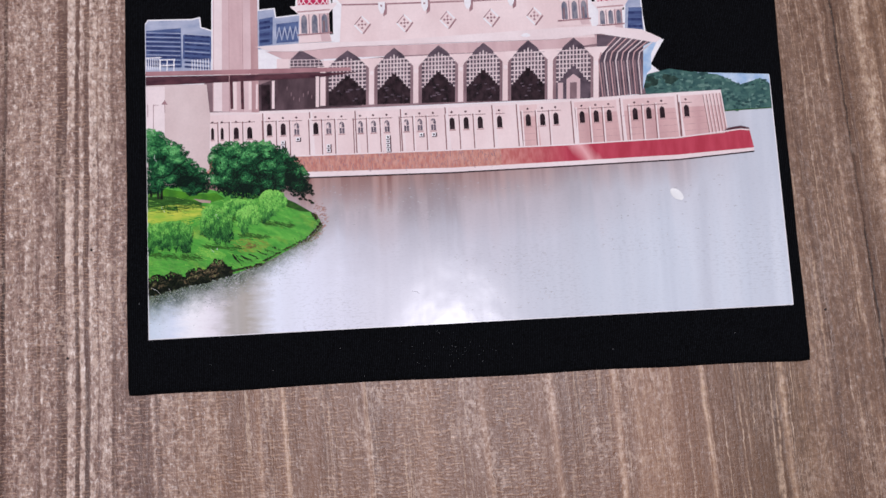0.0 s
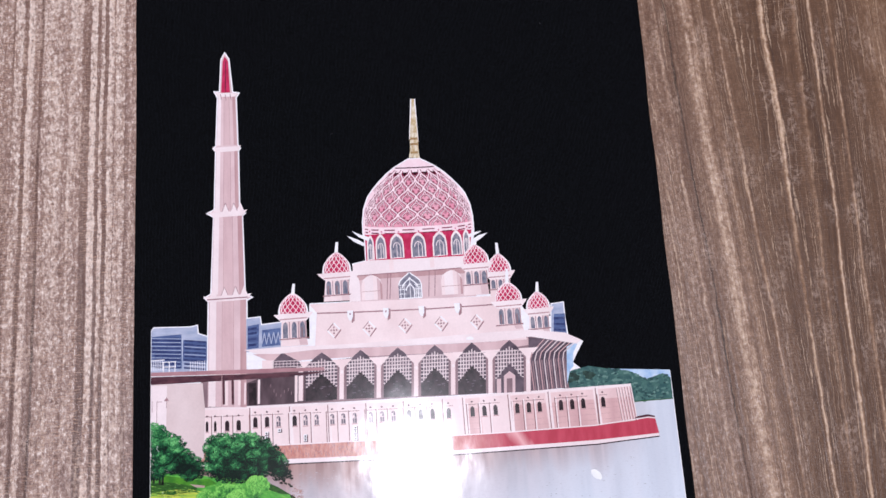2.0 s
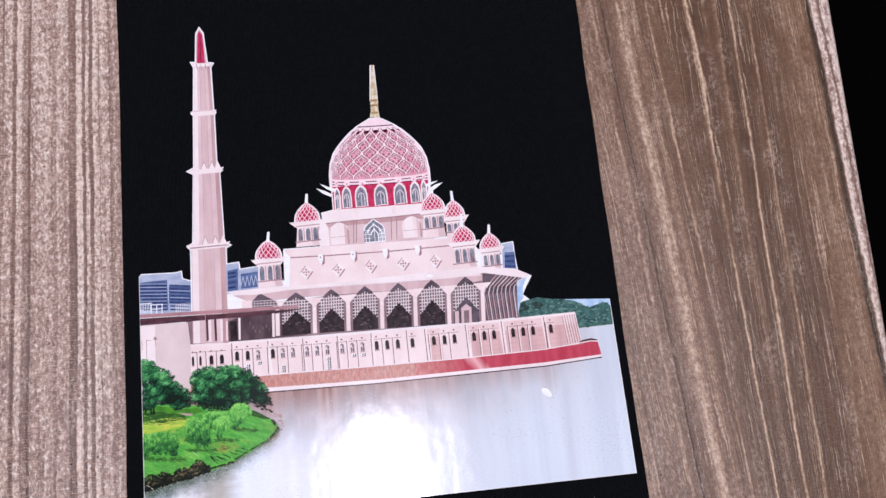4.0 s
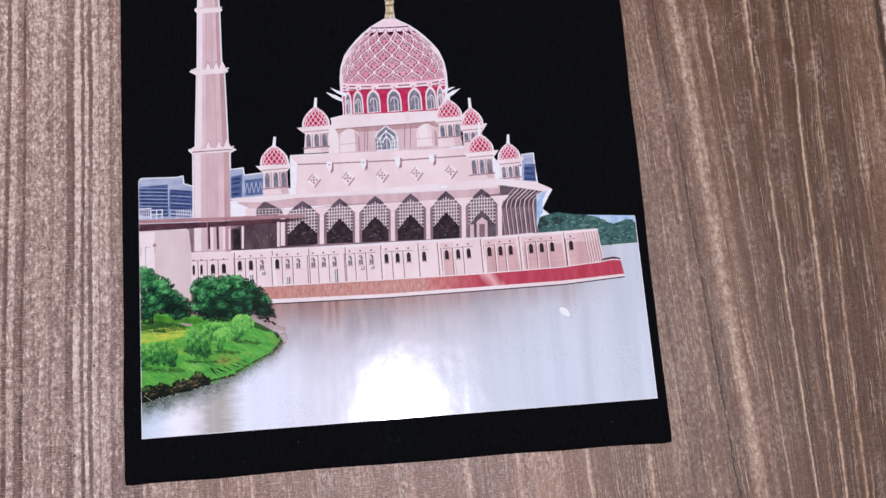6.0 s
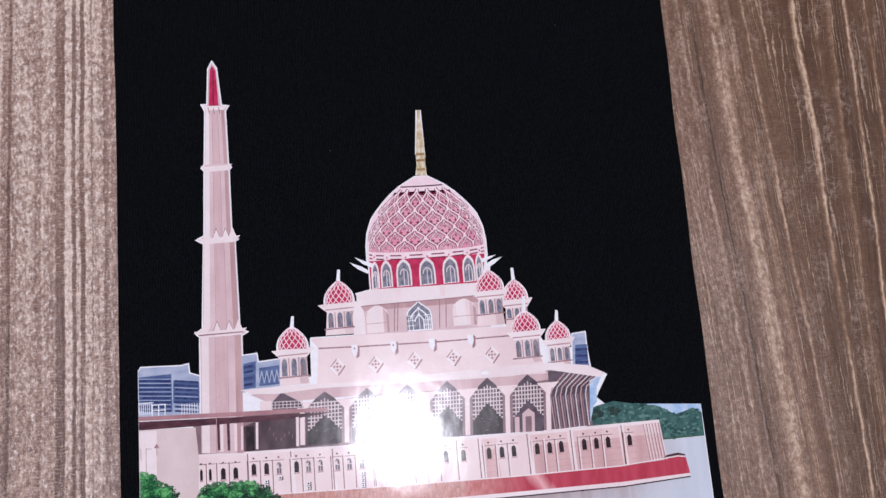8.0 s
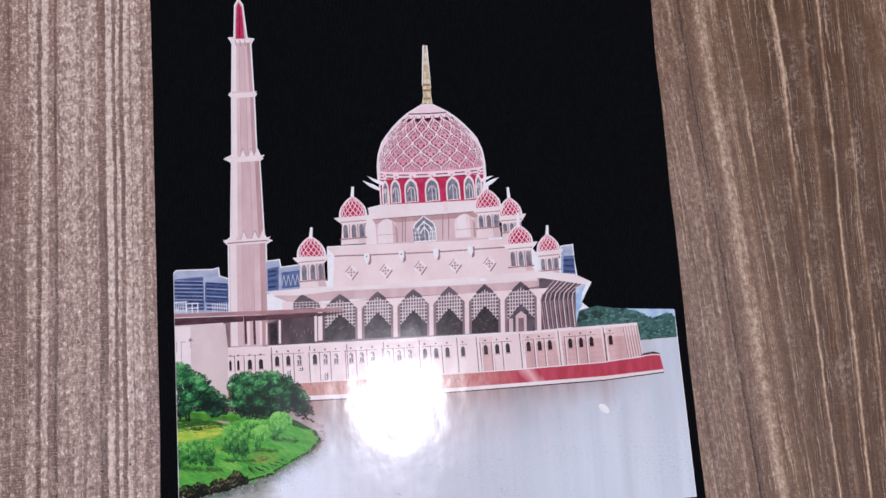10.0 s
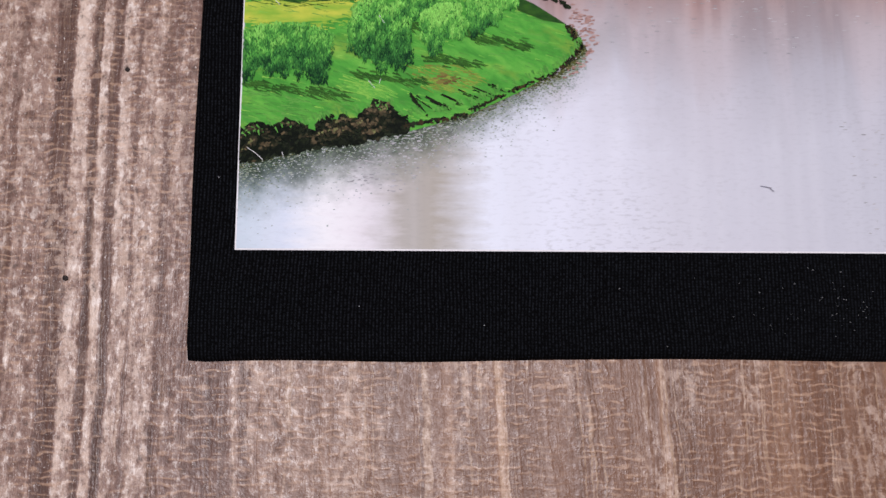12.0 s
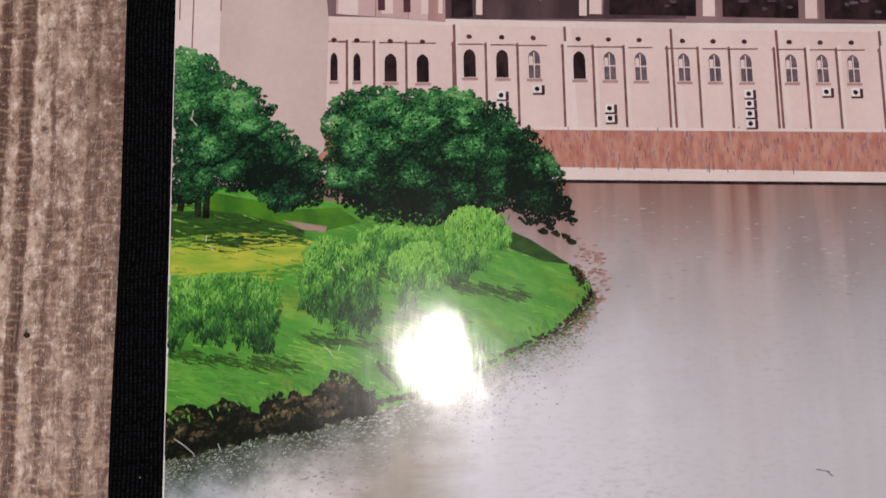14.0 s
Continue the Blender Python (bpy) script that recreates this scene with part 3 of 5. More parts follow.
def dome_width(v):
    for (u0, v0), (u1, v1) in zip(PROFILE, PROFILE[1:]):
        if v <= v1:
            return u0 + (u1 - u0) * (v - v0) / (v1 - v0)
    return PROFILE[-1][0]


def dome(cx, y0, w, h, lean=0.0):
    right = [(cx + u * w / 2, y0 + v * h + lean * u * w / 2) for u, v in PROFILE]
    left = [(cx - u * w / 2, y0 + v * h - lean * u * w / 2) for u, v in PROFILE]
    return right + left[::-1]


def on_dome(cx, y0, w, h, a, v, lean=0.0):
    """A place on the dome's printed round: a from -1 to 1 across it, v up it."""
    u = math.sin(a * math.pi / 2) * dome_width(v) * 0.97
    return (cx + u * w / 2, y0 + v * h + lean * u * w / 2 - 0.05 * h * math.cos(a * math.pi / 2) * (1 - v))


# ---- the room and the table ----
def slab(name, lo, hi, material, label, category):
    bm = bmesh.new()
    box(bm, *lo, *hi)
    ob = part(name, bm, material, None, label)
    return tagged(ob, category=category, kind="structure")


slab("floor", (-1.9, -1.8, -0.80), (2.1, 2.0, -0.75), FLOOR_DARK, "very dark matt floor below the table", "floor")
slab("ceiling", (-1.9, -1.8, 3.05), (2.1, 2.0, 3.15), CEILING_PAINT, "plain grey painted ceiling over the room", "ceiling")
slab("wall_north", (-1.9, 2.0, -0.75), (2.1, 2.1, 3.05), WALL_PAINT, "plain grey painted wall of the room", "wall")
slab("wall_south", (-1.9, -1.9, -0.75), (2.1, -1.8, 3.05), WALL_PAINT, "plain grey painted wall of the room", "wall")
slab("wall_west", (-2.0, -1.9, -0.75), (-1.9, 2.1, 3.05), WALL_PAINT, "plain grey painted wall of the room", "wall")
slab("wall_east", (2.1, -1.9, -0.75), (2.2, 2.1, 3.05), WALL_PAINT, "plain grey painted wall of the room", "wall")

TABLE_Z = -0.0024
table = tagged(new("table"), "brown wood-grain laminate table with a pale edge", "table")
bm = bmesh.new()
box(bm, -0.72, -0.42, TABLE_Z - 0.028, 0.349, 0.78, TABLE_Z)
for v in bm.verts:
    if v.co.x > 0:
        v.co.x += (v.co.y - 0.21) * 0.06
bmesh.ops.bevel(bm, geom=[e for e in bm.edges if max(v.co.z for v in e.verts) > TABLE_Z - 0.001], offset=0.004, segments=3, affect="EDGES", profile=0.5)
part("tabletop", bm, WOOD, table, "brown laminate with wavy pale grain")
for x, y in ((-0.66, -0.36), (0.29, -0.36), (-0.66, 0.72), (0.29, 0.72)):
    bm = bmesh.new()
    box(bm, x - 0.025, y - 0.025, -0.75, x + 0.025, y + 0.025, TABLE_Z - 0.028)
    bmesh.ops.bevel(bm, geom=bm.edges[:], offset=0.003, segments=2, affect="EDGES")
    part("leg", bm, WOOD, table)

# ---- the black cloth panel under the picture ----
def cloth_panel():
    """A flat folded knit cloth with soft, slightly uneven rounded rims."""
    bm = bmesh.new()
    nx, ny = 90, 130
    prof = [0.0, 0.12, 0.35, 0.7, 1.2, 2.0, 3.2]
    def rims(lo, hi, n):
        inner = [lo + 3.2 + (hi - lo - 6.4) * i / n for i in range(1, n)]
        return [lo + p for p in prof] + inner + [hi - p for p in prof[::-1]]
    xs, ys = rims(0, 1000, nx), rims(0, 1000, ny)
    xl, xh, yl, yh = -7.4, 214.3, -18.0, 322.0
    grid = []
    for j, sv in enumerate(ys):
        line = []
        for i, su in enumerate(xs):
            y = yl + (sv if sv < 4 else (yh - yl) - (1000 - sv) if sv > 996 else 3.2 + (sv - 3.2) / 993.6 * (yh - yl - 6.4))
            hi = xh + max(0.0, y - 60) * 0.0145
            lo = xl - max(0.0, y - 150) * 0.004
            x = lo + (su if su < 4 else (hi - lo) - (1000 - su) if su > 996 else 3.2 + (su - 3.2) / 993.6 * (hi - lo - 6.4))
            e = min(su, 1000 - su, sv, 1000 - sv, 2.0) / 2.0
            rise = math.sqrt(max(0.0, 1 - (1 - e) ** 2))
            near_x, near_y = max(0.0, 1 - min(su, 1000 - su) / 8), max(0.0, 1 - min(sv, 1000 - sv) / 8)
            x += near_x * 0.55 * noise.noise((0.3, y * 0.035, 2.0 if su < 500 else 5.0))
            y += near_y * (0.7 * noise.noise((x * 0.03, 0.7, 3.0 if sv < 500 else 6.0)) + 0.5 * math.cos(x * 0.0143 - 1.2))
            z = TABLE_Z + 0.0001 + (2.0 * rise + 0.04 * noise.noise((x * 0.05, y * 0.05, 0.0)) * rise) * MM
            # the corners are a little rounded
            cx, cy = min(su, 1000 - su), min(sv, 1000 - sv)
            if cx < 3.2 and cy < 3.2:
                pull = (1 - cx / 3.2) * (1 - cy / 3.2) * 0.35
                x += pull * (1 if su < 500 else -1)
                y += pull * (1 if sv < 500 else -1)
            line.append(bm.verts.new((x * MM, y * MM, z)))
        grid.append(line)
    for a, b in zip(grid, grid[1:]):
        for i in range(len(a) - 1):
            bm.faces.new((a[i], a[i + 1], b[i + 1], b[i])).smooth = True
    rim = grid[0] + [r[-1] for r in grid[1:]] + grid[-1][-2::-1] + [r[0] for r in grid[-2:0:-1]]
    bm.faces.new([bm.verts.new((v.co.x, v.co.y, TABLE_Z + 0.00002)) for v in reversed(rim)])
    return bm


panel = part("cloth_panel", cloth_panel(), CLOTH, None, "black knitted cloth panel lying flat on the wooden table")
tagged(panel, category="cloth")

# ---- the printed picture: a cut-out photo print of a rose-coloured domed building by a lake ----
picture = tagged(new("picture_print"), "glossy cut-out photo print of a pink domed building by a lake", "picture")
SHEET_Z = -0.0003

# main lines of the printed building, in millimetres on the sheet
WALL_TOP = [(-0.6, 75.5), (21.1, 74.9), (72.3, 73.6), (121.6, 72.9), (159.7, 73.1), (193.1, 73.4)]
WALL_FOOT = [(-0.8, 59.2), (49, 58.4), (101.8, 57.6), (139.5, 57.3), (177.4, 57.7), (193.9, 58.4)]
BAND_FOOT = [(-0.9, 54.2), (53.5, 52.8), (101.4, 51.6), (139.1, 51.7), (176.8, 51.9), (202.3, 53)]
STRIP_FOOT = [(-0.9, 52.7), (53.5, 51), (101.3, 50.1), (139, 50.2), (176.7, 50.4), (202.5, 51.9)]
MINARET = [(22.5, 75.2), (23.3, 117.9), (21.9, 119.3), (24.4, 120.8), (25.8, 153.8), (23.3, 155.3), (26.1, 156.7), (26.9, 182.8), (25.9, 184), (27, 185.2), (27.9, 207.3), (26.7, 209.9), (28.8, 209.8), (29.6, 225.1), (31, 227.8), (32.5, 225.2), (33.9, 209.4), (36.5, 208.9), (35.4, 207.1), (35.8, 185.2), (36.8, 183.7), (36, 182.7), (36.1, 156.5), (38.3, 154.7), (37.2, 153.8), (37.8, 120.1), (40.4, 118.6), (38.4, 117.6), (37.9, 74)]
BANK = [(-0.6, 15.2), (4.4, 16.2), (9.5, 17), (19.9, 18.3), (28.8, 20.2), (37.9, 23), (45.9, 26.8), (52.2, 30.5), (56.6, 35.2), (54.4, 39.1), (46, 44.2), (43, 47.8), (22.9, 48.1), (0.5, 53)]
ROOF = [(38.5, 95.5), (64.4, 96.6), (64.7, 114.1), (83.6, 113.9), (84.2, 124.9), (82.8, 129.8), (88.3, 130.9), (88.2, 141.7), (133.8, 141.8), (132.1, 130.8), (137.1, 130.9), (136.8, 127.3), (133.6, 125.5), (135.6, 114), (149.1, 111.7), (153.3, 103.9), (165.6, 102.4), (164.8, 95.6), (174.8, 91.8), (172.1, 87.6), (168.1, 80.6), (48.3, 87.5)]

def cut_sheet():
    """The white card: everything printed stands on it, with a narrow white rim."""
    field = [(0, 0), (210, 0), (210, 77.8), (176, 78.5), (170, 84), (150, 100), (30, 100), (0, 107.4)]
    outlines = [field, grown(MINARET, 0.55), grown(ROOF, 0.5)]
    outlines += [grown(dome(x, y, w, h, l), 0.5) for x, y, w, h, l in [MAIN_DOME] + [t[:5] for t in TURRETS]]
    outlines += [grown(b, 0.45) for b in BLOCKS]
    bm = bmesh.new()
    for k, pts in enumerate(outlines):
        pts = [(max(0.0, x), y) for x, y in (pts if area2(pts) > 0 else pts[::-1])]
        z = 0.012 * MM + k * 0.0000008
        top = [bm.verts.new((x * MM, y * MM, z)) for x, y in pts]
        low = [bm.verts.new((x * MM, y * MM, SHEET_Z)) for x, y in pts]
        bm.faces.new(top)
        for i in range(len(pts)):
            j = (i + 1) % len(pts)
            bm.faces.new((low[i], low[j], top[j], top[i]))
    return bm


def dome_spot(t, foot_l, foot_r, top):
    w = foot_r[0] - foot_l[0]
    return ((foot_l[0] + foot_r[0]) / 2, (foot_l[1] + foot_r[1]) / 2, w, top[1] - (foot_l[1] + foot_r[1]) / 2, (foot_r[1] - foot_l[1]) / w)


MAIN_DOME = dome_spot(0, *[(87.7, 142.3), (133.8, 142), (110.7, 174.7)])
# each little turret: its dome, the cornice's half width, the feet of body and base, and the finial's tip
TURRETS = []
for foot_l, foot_r, top, body, base, tip, wide in (
    (*[(51.8, 110.1), (63, 109.7), (57.8, 118.6), (57.5, 100.3), (57.6, 97.4), (58, 123.1)], 8.0),
    (*[(70.4, 125.9), (81.3, 126.1), (76.1, 134.9), (75.4, 117.2), (75.5, 114.8), (76.4, 139.8)], 8.2),
    (*[(128.4, 126.4), (139, 126.7), (134.2, 134.7), (133.2, 118.2), (133.1, 113.9), (134.5, 138.3)], 7.4),
    (*[(138.6, 122.4), (147.9, 122.4), (143.6, 130.4), (143.2, 115.7), (143.5, 113.1), (143.1, 135.6)], 6.6),
    (*[(140.7, 109.8), (151.4, 110), (146.4, 118), (145.7, 100.5), (146, 98.5), (146.5, 124.1)], 7.6),
    (*[(153.7, 105.8), (162.7, 106.2), (158.7, 113.2), (157.9, 98.1), (157.9, 96.1), (158.7, 117.8)], 6.4),
):
    TURRETS.append((*dome_spot(0, foot_l, foot_r, top), wide, body, base, tip))
BLOCKS = [
    [(-0.9, 106.8), (1.1, 108.1), (16, 107.6), (18.4, 108.1), (18.7, 104.7), (22.5, 103.3), (22.2, 89), (-1, 89.8)],
    [(38.4, 109.6), (43.8, 110), (44.2, 106.7), (52.5, 107.3), (52, 96.8), (38, 96)],
    [(163.9, 108.1), (168.7, 108.5), (168.7, 102), (169.2, 95.2), (162.6, 95.7)],
]
part("card", cut_sheet(), PAPER, picture, "white card with a cut rim")

# water
flat("water", [rect(0.25, 0.25, 209.7, 66.6)], WATER, picture, 2, "pale printed water with tall soft reflections")
# far shore and its trees
flat("sky", [[(179, 76), (182.2, 80.2), (210.1, 78), (210, 74.3)]], SKYBLUE, picture, 3)
shore = [(165.4, 72.8), (165.9, 78.7), (169.8, 80.4), (176.6, 81.7), (184.1, 80.1), (192.6, 78.8), (199.9, 74.8), (206.8, 76.8), (209.8, 74.7), (209.7, 66.3), (193.3, 66), (192, 72.3)]
flat("far_wood", [shore], ink("ink_far_ground", (54, 88, 88), (80, 116, 108), 300, 300), picture, 4, "blue-green printed trees on the far shore")
spots = []
for k in range(420):
    x, y = RND.uniform(170, 209), RND.uniform(66, 80)
    if inside(shore, x, y):
        spots.append(blob(x, y, RND.uniform(0.4, 1.1), RND.uniform(0.3, 0.7), 6))
flat("far_leaves", spots, FAR_WOOD, picture, 5)
flat("far_shore_line", trail([(192.4, 66), (200.9, 66.2), (209.7, 66.3)], 0.35), GRASS_DARK, picture, 6)

# blocks behind
def back_blocks():
    flat("office_block", [BLOCKS[0]], BLUE_PALE, picture, 3, "blue and grey printed office blocks")
    flat_each("office_block", [BLOCKS[1], BLOCKS[2]], BLUE_PALE, picture, 3, "blue and grey printed office blocks")
    flat_each("blue_front", [[(0.3, 104.6), (12.2, 105), (12.3, 91.1), (0.3, 92.4)], [(12.9, 102.6), (22.4, 101.3), (22.3, 92.5), (12.7, 94.2)], [(38.8, 106.6), (43.5, 107.3), (43.1, 97.5), (38.6, 97.2)], [(44.6, 104.7), (52.1, 105.1), (51.9, 98.1), (44.4, 97.9)], [(164.5, 104), (169, 103.9), (168.8, 96), (163.6, 96.4)]], BLUE, picture, 4)
    at = quad(*[(-0.3, 90.8), (22.2, 89.6), (22.5, 104.5), (-0.1, 105.7)])
    rows = []
    pales = []
    for k in range(8):
        v = 0.08 + 0.105 * k
        cut = 0.02 if k > 3 else 0.1 * RND.random()
        rows.append([at(cut, v), at(0.54, v - 0.02), at(0.54, v + 0.03), at(cut, v + 0.05)])
        rows.append([at(0.6, v - 0.02), at(0.98, v - 0.06), at(0.98, v - 0.015), at(0.6, v + 0.03)])
        pales.append([at(0.0, v + 0.066), at(0.54, v + 0.046), at(0.54, v + 0.062), at(0.0, v + 0.082)])
        if k % 2:
            pales.append([at(0.6, v + 0.046), at(0.98, v + 0.004), at(0.98, v + 0.02), at(0.6, v + 0.066)])
    flat_each("pale_floor_band", pales, BLUE_PALE, picture, 5)
    at = quad(*[(163.6, 96.4), (168.8, 96), (168.9, 103.7), (164.4, 103.8)])
    rows += [[at(0, v), at(1, v), at(1, v + 0.12), at(0, v + 0.12)] for v in (0.08, 0.4, 0.72)]
    at = quad(*[(38.6, 97.4), (43.1, 97.5), (43.5, 107.3), (38.8, 106.6)])
    rows += [[at(0, v), at(0.8, v), at(0.8, v + 0.1), at(0, v + 0.1)] for v in (0.1, 0.35, 0.6, 0.8)]
    flat_each("window_strip", rows, NAVY, picture, 5)
    at = quad(*[(44.4, 98.2), (51.9, 98.3), (52.1, 104.2), (44.6, 104)])
    flat("zigzag", trail([at(u / 8, 0.1 + 0.8 * (u % 2)) for u in range(9)], 0.35), BLUE_PALE, picture, 5)
    posts = [stroke(*p, 0.35) for p in ([(5.1, 94.3), (5, 89.9)], [(7.4, 94.1), (7.3, 89.8)], [(9.7, 94), (9.6, 89.7)], [(4.7, 94.1), (10.1, 94)], [(4.7, 92.1), (10, 92)], [(-1, 95), (5.5, 95)])]
    x0, x1 = [(-0.4, 95), (4.7, 94.7)]
    posts += [stroke((x0[0] + (x1[0] - x0[0]) * i / 7, x0[1]), (x0[0] + (x1[0] - x0[0]) * i / 7, x0[1] - 4.2), 0.22) for i in range(8)]
    x0, x1 = [(15.8, 93.7), (22.3, 92.9)]
    posts += [stroke((x0[0] + (x1[0] - x0[0]) * i / 7, x0[1]), (x0[0] + (x1[0] - x0[0]) * i / 7, x0[1] - 4.2), 0.22) for i in range(8)]
    flat("railing", posts, PAPER, picture, 6)


back_blocks()

# podium wall with its windows
top, foot = WALL_TOP, WALL_FOOT
flat("podium_wall", [top + foot[::-1]], ROSE_PALE, picture, 6, "long pale rose wall with small arched windows")
flat("podium_rail", [top + [(x, y - 1.0) for x, y in top[::-1]]], ROSE_LIT, picture, 7)
# curved end of the wall falls into shade
bays = [(124.2, 69.2), (131.8, 68.8), (142.2, 68.2), (158.5, 68.3), (178.3, 68.2), (192.6, 68.4)]
shade = []
for a, b, w in ((0, 1, 0.9), (2, 3, 0.95), (3, 4, 0.95), (4, 5, 1.0)):
    x0, x1 = bays[a][0] + 0.9, bays[a][0] + (bays[b][0] - bays[a][0]) * w
    shade.append([(x0, along(top, x0) - 5.2), (x1, along(top, x1) - 5.2), (x1 + 0.5, along(foot, x1) + 0.1), (x0 + 0.7, along(foot, x0) + 0.1)])
flat_each("shaded_bay", shade, BAY_SHADE, picture, 7)
flat_each("bay_head", [[(a[0], a[1]), (b[0], b[1]), (b[0], b[1] + 3.9), (a[0], a[1] + 3.9)] for a, b, c, d in shade], BAY_SOFT, picture, 7)
flat("rounded_end_shade", [[(186.4, along(top, 186.4) - 1.2), (192.8, along(top, 192.8) - 1.2), (193.7, 58.6), (187.6, 58.2)]], BAY_SHADE, picture, 7)
course = []
for a, b, c, d in shade:
    for v in (0.2, 0.42, 0.64, 0.84):
        course.append(stroke((d[0] + (a[0] - d[0]) * v, d[1] + (a[1] - d[1]) * v), (c[0] + (b[0] - c[0]) * v, c[1] + (b[1] - c[1]) * v), 0.12))
tagged(flat("wall_course", course, ROSE_DIM, picture, 8), kind="stuff")
WIN_X = [p[0] for p in [(22.2, 69.4), (25.4, 69.2), (30.1, 68.9), (34.6, 68.7), (41.2, 68.3), (45.8, 68.2), (50.3, 68.2), (56.7, 68), (61, 67.8), (65.4, 67.8), (71.6, 67.6), (76, 67.4), (80.5, 67.3), (87, 67.2), (91.5, 67.1), (96, 67), (102.3, 67.1), (107, 67), (111.7, 66.8), (118.2, 66.8)]]
WIN_X += [p[0] for p in [(127.8, 66.5), (132.6, 66.4), (137.1, 66.3), (145.9, 66.6), (150.6, 66.6), (155, 66.5), (163.7, 66.4), (168.3, 66.6), (172.8, 66.5), (181, 66.7)]]
LIT = {6, 8, 9, 10, 11, 12, 13, 14, 15}
for k, x in enumerate(WIN_X):
    y = along(top, x) - 8.5 - (0.9 if k < 4 else 0.0)
    w = 1.0 if k < 2 else 1.7
    win = flat("window", [arched(x, y, w, 4.1, 0.3)], PANE if k in LIT else DUSK, picture, 9)
    flat("sill", [rect(x - w * 0.65, y - 0.5, x + w * 0.65, y - 0.1)], ROSE_DIM, win, 9)
    flat("roundel", [blob(x, y + 5.9, 0.4, 0.36, 8, 0.1)], MAROON, win, 9)
    if k in LIT:
        flat("glazing", [stroke((x, y), (x, y + 3.8), 0.16), stroke((x - w / 2, y + 2), (x + w / 2, y + 2), 0.2), rect(x - w * 0.42, y + 2.1, x - w * 0.1, y + 3.2), stroke((x - w / 2, y), (x - w / 2, y + 3.0), 0.14)], ROSE_PALE, win, 10)
lines, ribs = [], []
for k, x in enumerate(WIN_X):
    x0 = x - 2.3 + (0.0 if k > 1 else 0.9)
    lines.append(stroke((x0, along(top, x0) - 3.4), (x0, along(foot, x0) + 0.2), 0.34))
    ribs.append(stroke((x0 + 0.45, along(top, x0) - 3.0), (x0 + 0.45, along(foot, x0) + 0.2), 0.5))
    lines.append(stroke((x - 2.6, along(top, x) - 3.7), (x + 1.9, along(top, x) - 3.7), 0.2))
for p in [(39.1, 73.9), (54.8, 73.6), (70, 73.6), (85.2, 73.3), (100.2, 73.1), (115.9, 73.2), (124.1, 72.9), (142.5, 72.5), (158.9, 73), (178.3, 72.9)]:
    x = p[0]
    lines.append(stroke((x, along(top, x) - 0.8), (x + 0.1, along(foot, x) + 0.2), 0.36))
    ribs.append(stroke((x + 0.6, along(top, x) - 0.8), (x + 0.9, along(foot, x) + 0.2), 0.7, 1.0))
for i in range(6):
    x = [(186.9, 72.6)][0][0] + i * 1.15
    lines.append(stroke((x, along(top, x) - 1.2), (x + 1.1, along(foot, x + 1.1) + 0.2), 0.2))
    ribs.append(stroke((x + 0.4, along(top, x) - 1.2), (x + 1.5, along(foot, x + 1) + 0.2), 0.3))
flat_each("joint", lines, JOINT, picture, 8)
flat_each("pilaster", ribs, ROSE_LIT, picture, 8)
# air-conditioner boxes on the wall
units = []
for x, y, n in (([(45.6, 63.8)][0] + (4,)), ([(60.8, 61.8)][0] + (2,)), ([(80.7, 63.8)][0] + (4,)), ([(50.7, 64.7)][0] + (1,)), ([(91.9, 64)][0] + (1,)), ([(96.1, 63.9)][0] + (1,))):
    for i in range(n):
        units.append((x, y - i * 1.45))
for x, y in units:
    u = flat("cooling_unit", [rect(x - 0.72, y - 1.25, x + 0.66, y)], PAPER, picture, 9, "small white cooling unit on the wall")
    flat("fan", [blob(x - 0.1, y - 0.62, 0.36, 0.36, 8, 0.05)], DUSK, u, 10)
    flat("unit_shade", [rect(x + 0.55, y - 1.35, x + 0.98, y - 0.1), rect(x - 0.72, y - 1.5, x + 0.9, y - 1.22)], MAROON, u, 10)

# red band at the water line, a pale strip and its shadow
band_xs = [p[0] for p in BAND_FOOT]
split = 118.0
left = [x for x in band_xs if x < split] + [split]
right = [split] + [x for x in band_xs if x > split]
flat("speckled_band", [[(x, along(WALL_FOOT, x)) for x in left] + [(x, along(BAND_FOOT, x)) for x in left[::-1]]], BRICK_DULL, picture, 7, "speckled brick-red band at the water line")
end = [(194, 59.1), (198.4, 59.5), (201.4, 59.1), (202.3, 53)]
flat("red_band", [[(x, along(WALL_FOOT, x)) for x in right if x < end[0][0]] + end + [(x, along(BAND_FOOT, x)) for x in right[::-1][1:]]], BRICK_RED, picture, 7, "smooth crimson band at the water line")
flat("band_lip", [[(192.6, 59.2), (194.4, 60.2), (198.6, 60.7), (201.3, 59.9), (201.5, 59.0), (198.4, 59.4), (194, 59.0)]], MAROON, picture, 8)
flat("band_rim", trail([(x, along(WALL_FOOT, x)) for x in left + right[1:] if x < end[0][0]] + end[:3], 0.45), ROSE_LIT, picture, 9)
flat("foot_strip", [[(x, along(BAND_FOOT, x)) for x in band_xs] + [(x, along(STRIP_FOOT, x)) for x in band_xs[::-1]]], ROSE_LIT, picture, 8)
flat("water_line", trail([(x, along(STRIP_FOOT, x) - 0.2) for x in band_xs], 0.45), DUSK, picture, 8)
dashes = []
for k in range(560):
    x = RND.uniform(left[1] - 5, split)
    t = RND.random()
    y = along(BAND_FOOT, x) * t + along(WALL_FOOT, x) * (1 - t)
    dashes.append(stroke((x, y - RND.uniform(0.2, 0.6)), (x + RND.uniform(-0.1, 0.1), y + 0.4), RND.uniform(0.07, 0.2)))
flat("band_speckle", [d for d in dashes[:470]], ROSE_LINE, picture, 8)
flat("band_fleck", [d for d in dashes[470:]], ROSE_DIM, picture, 9)

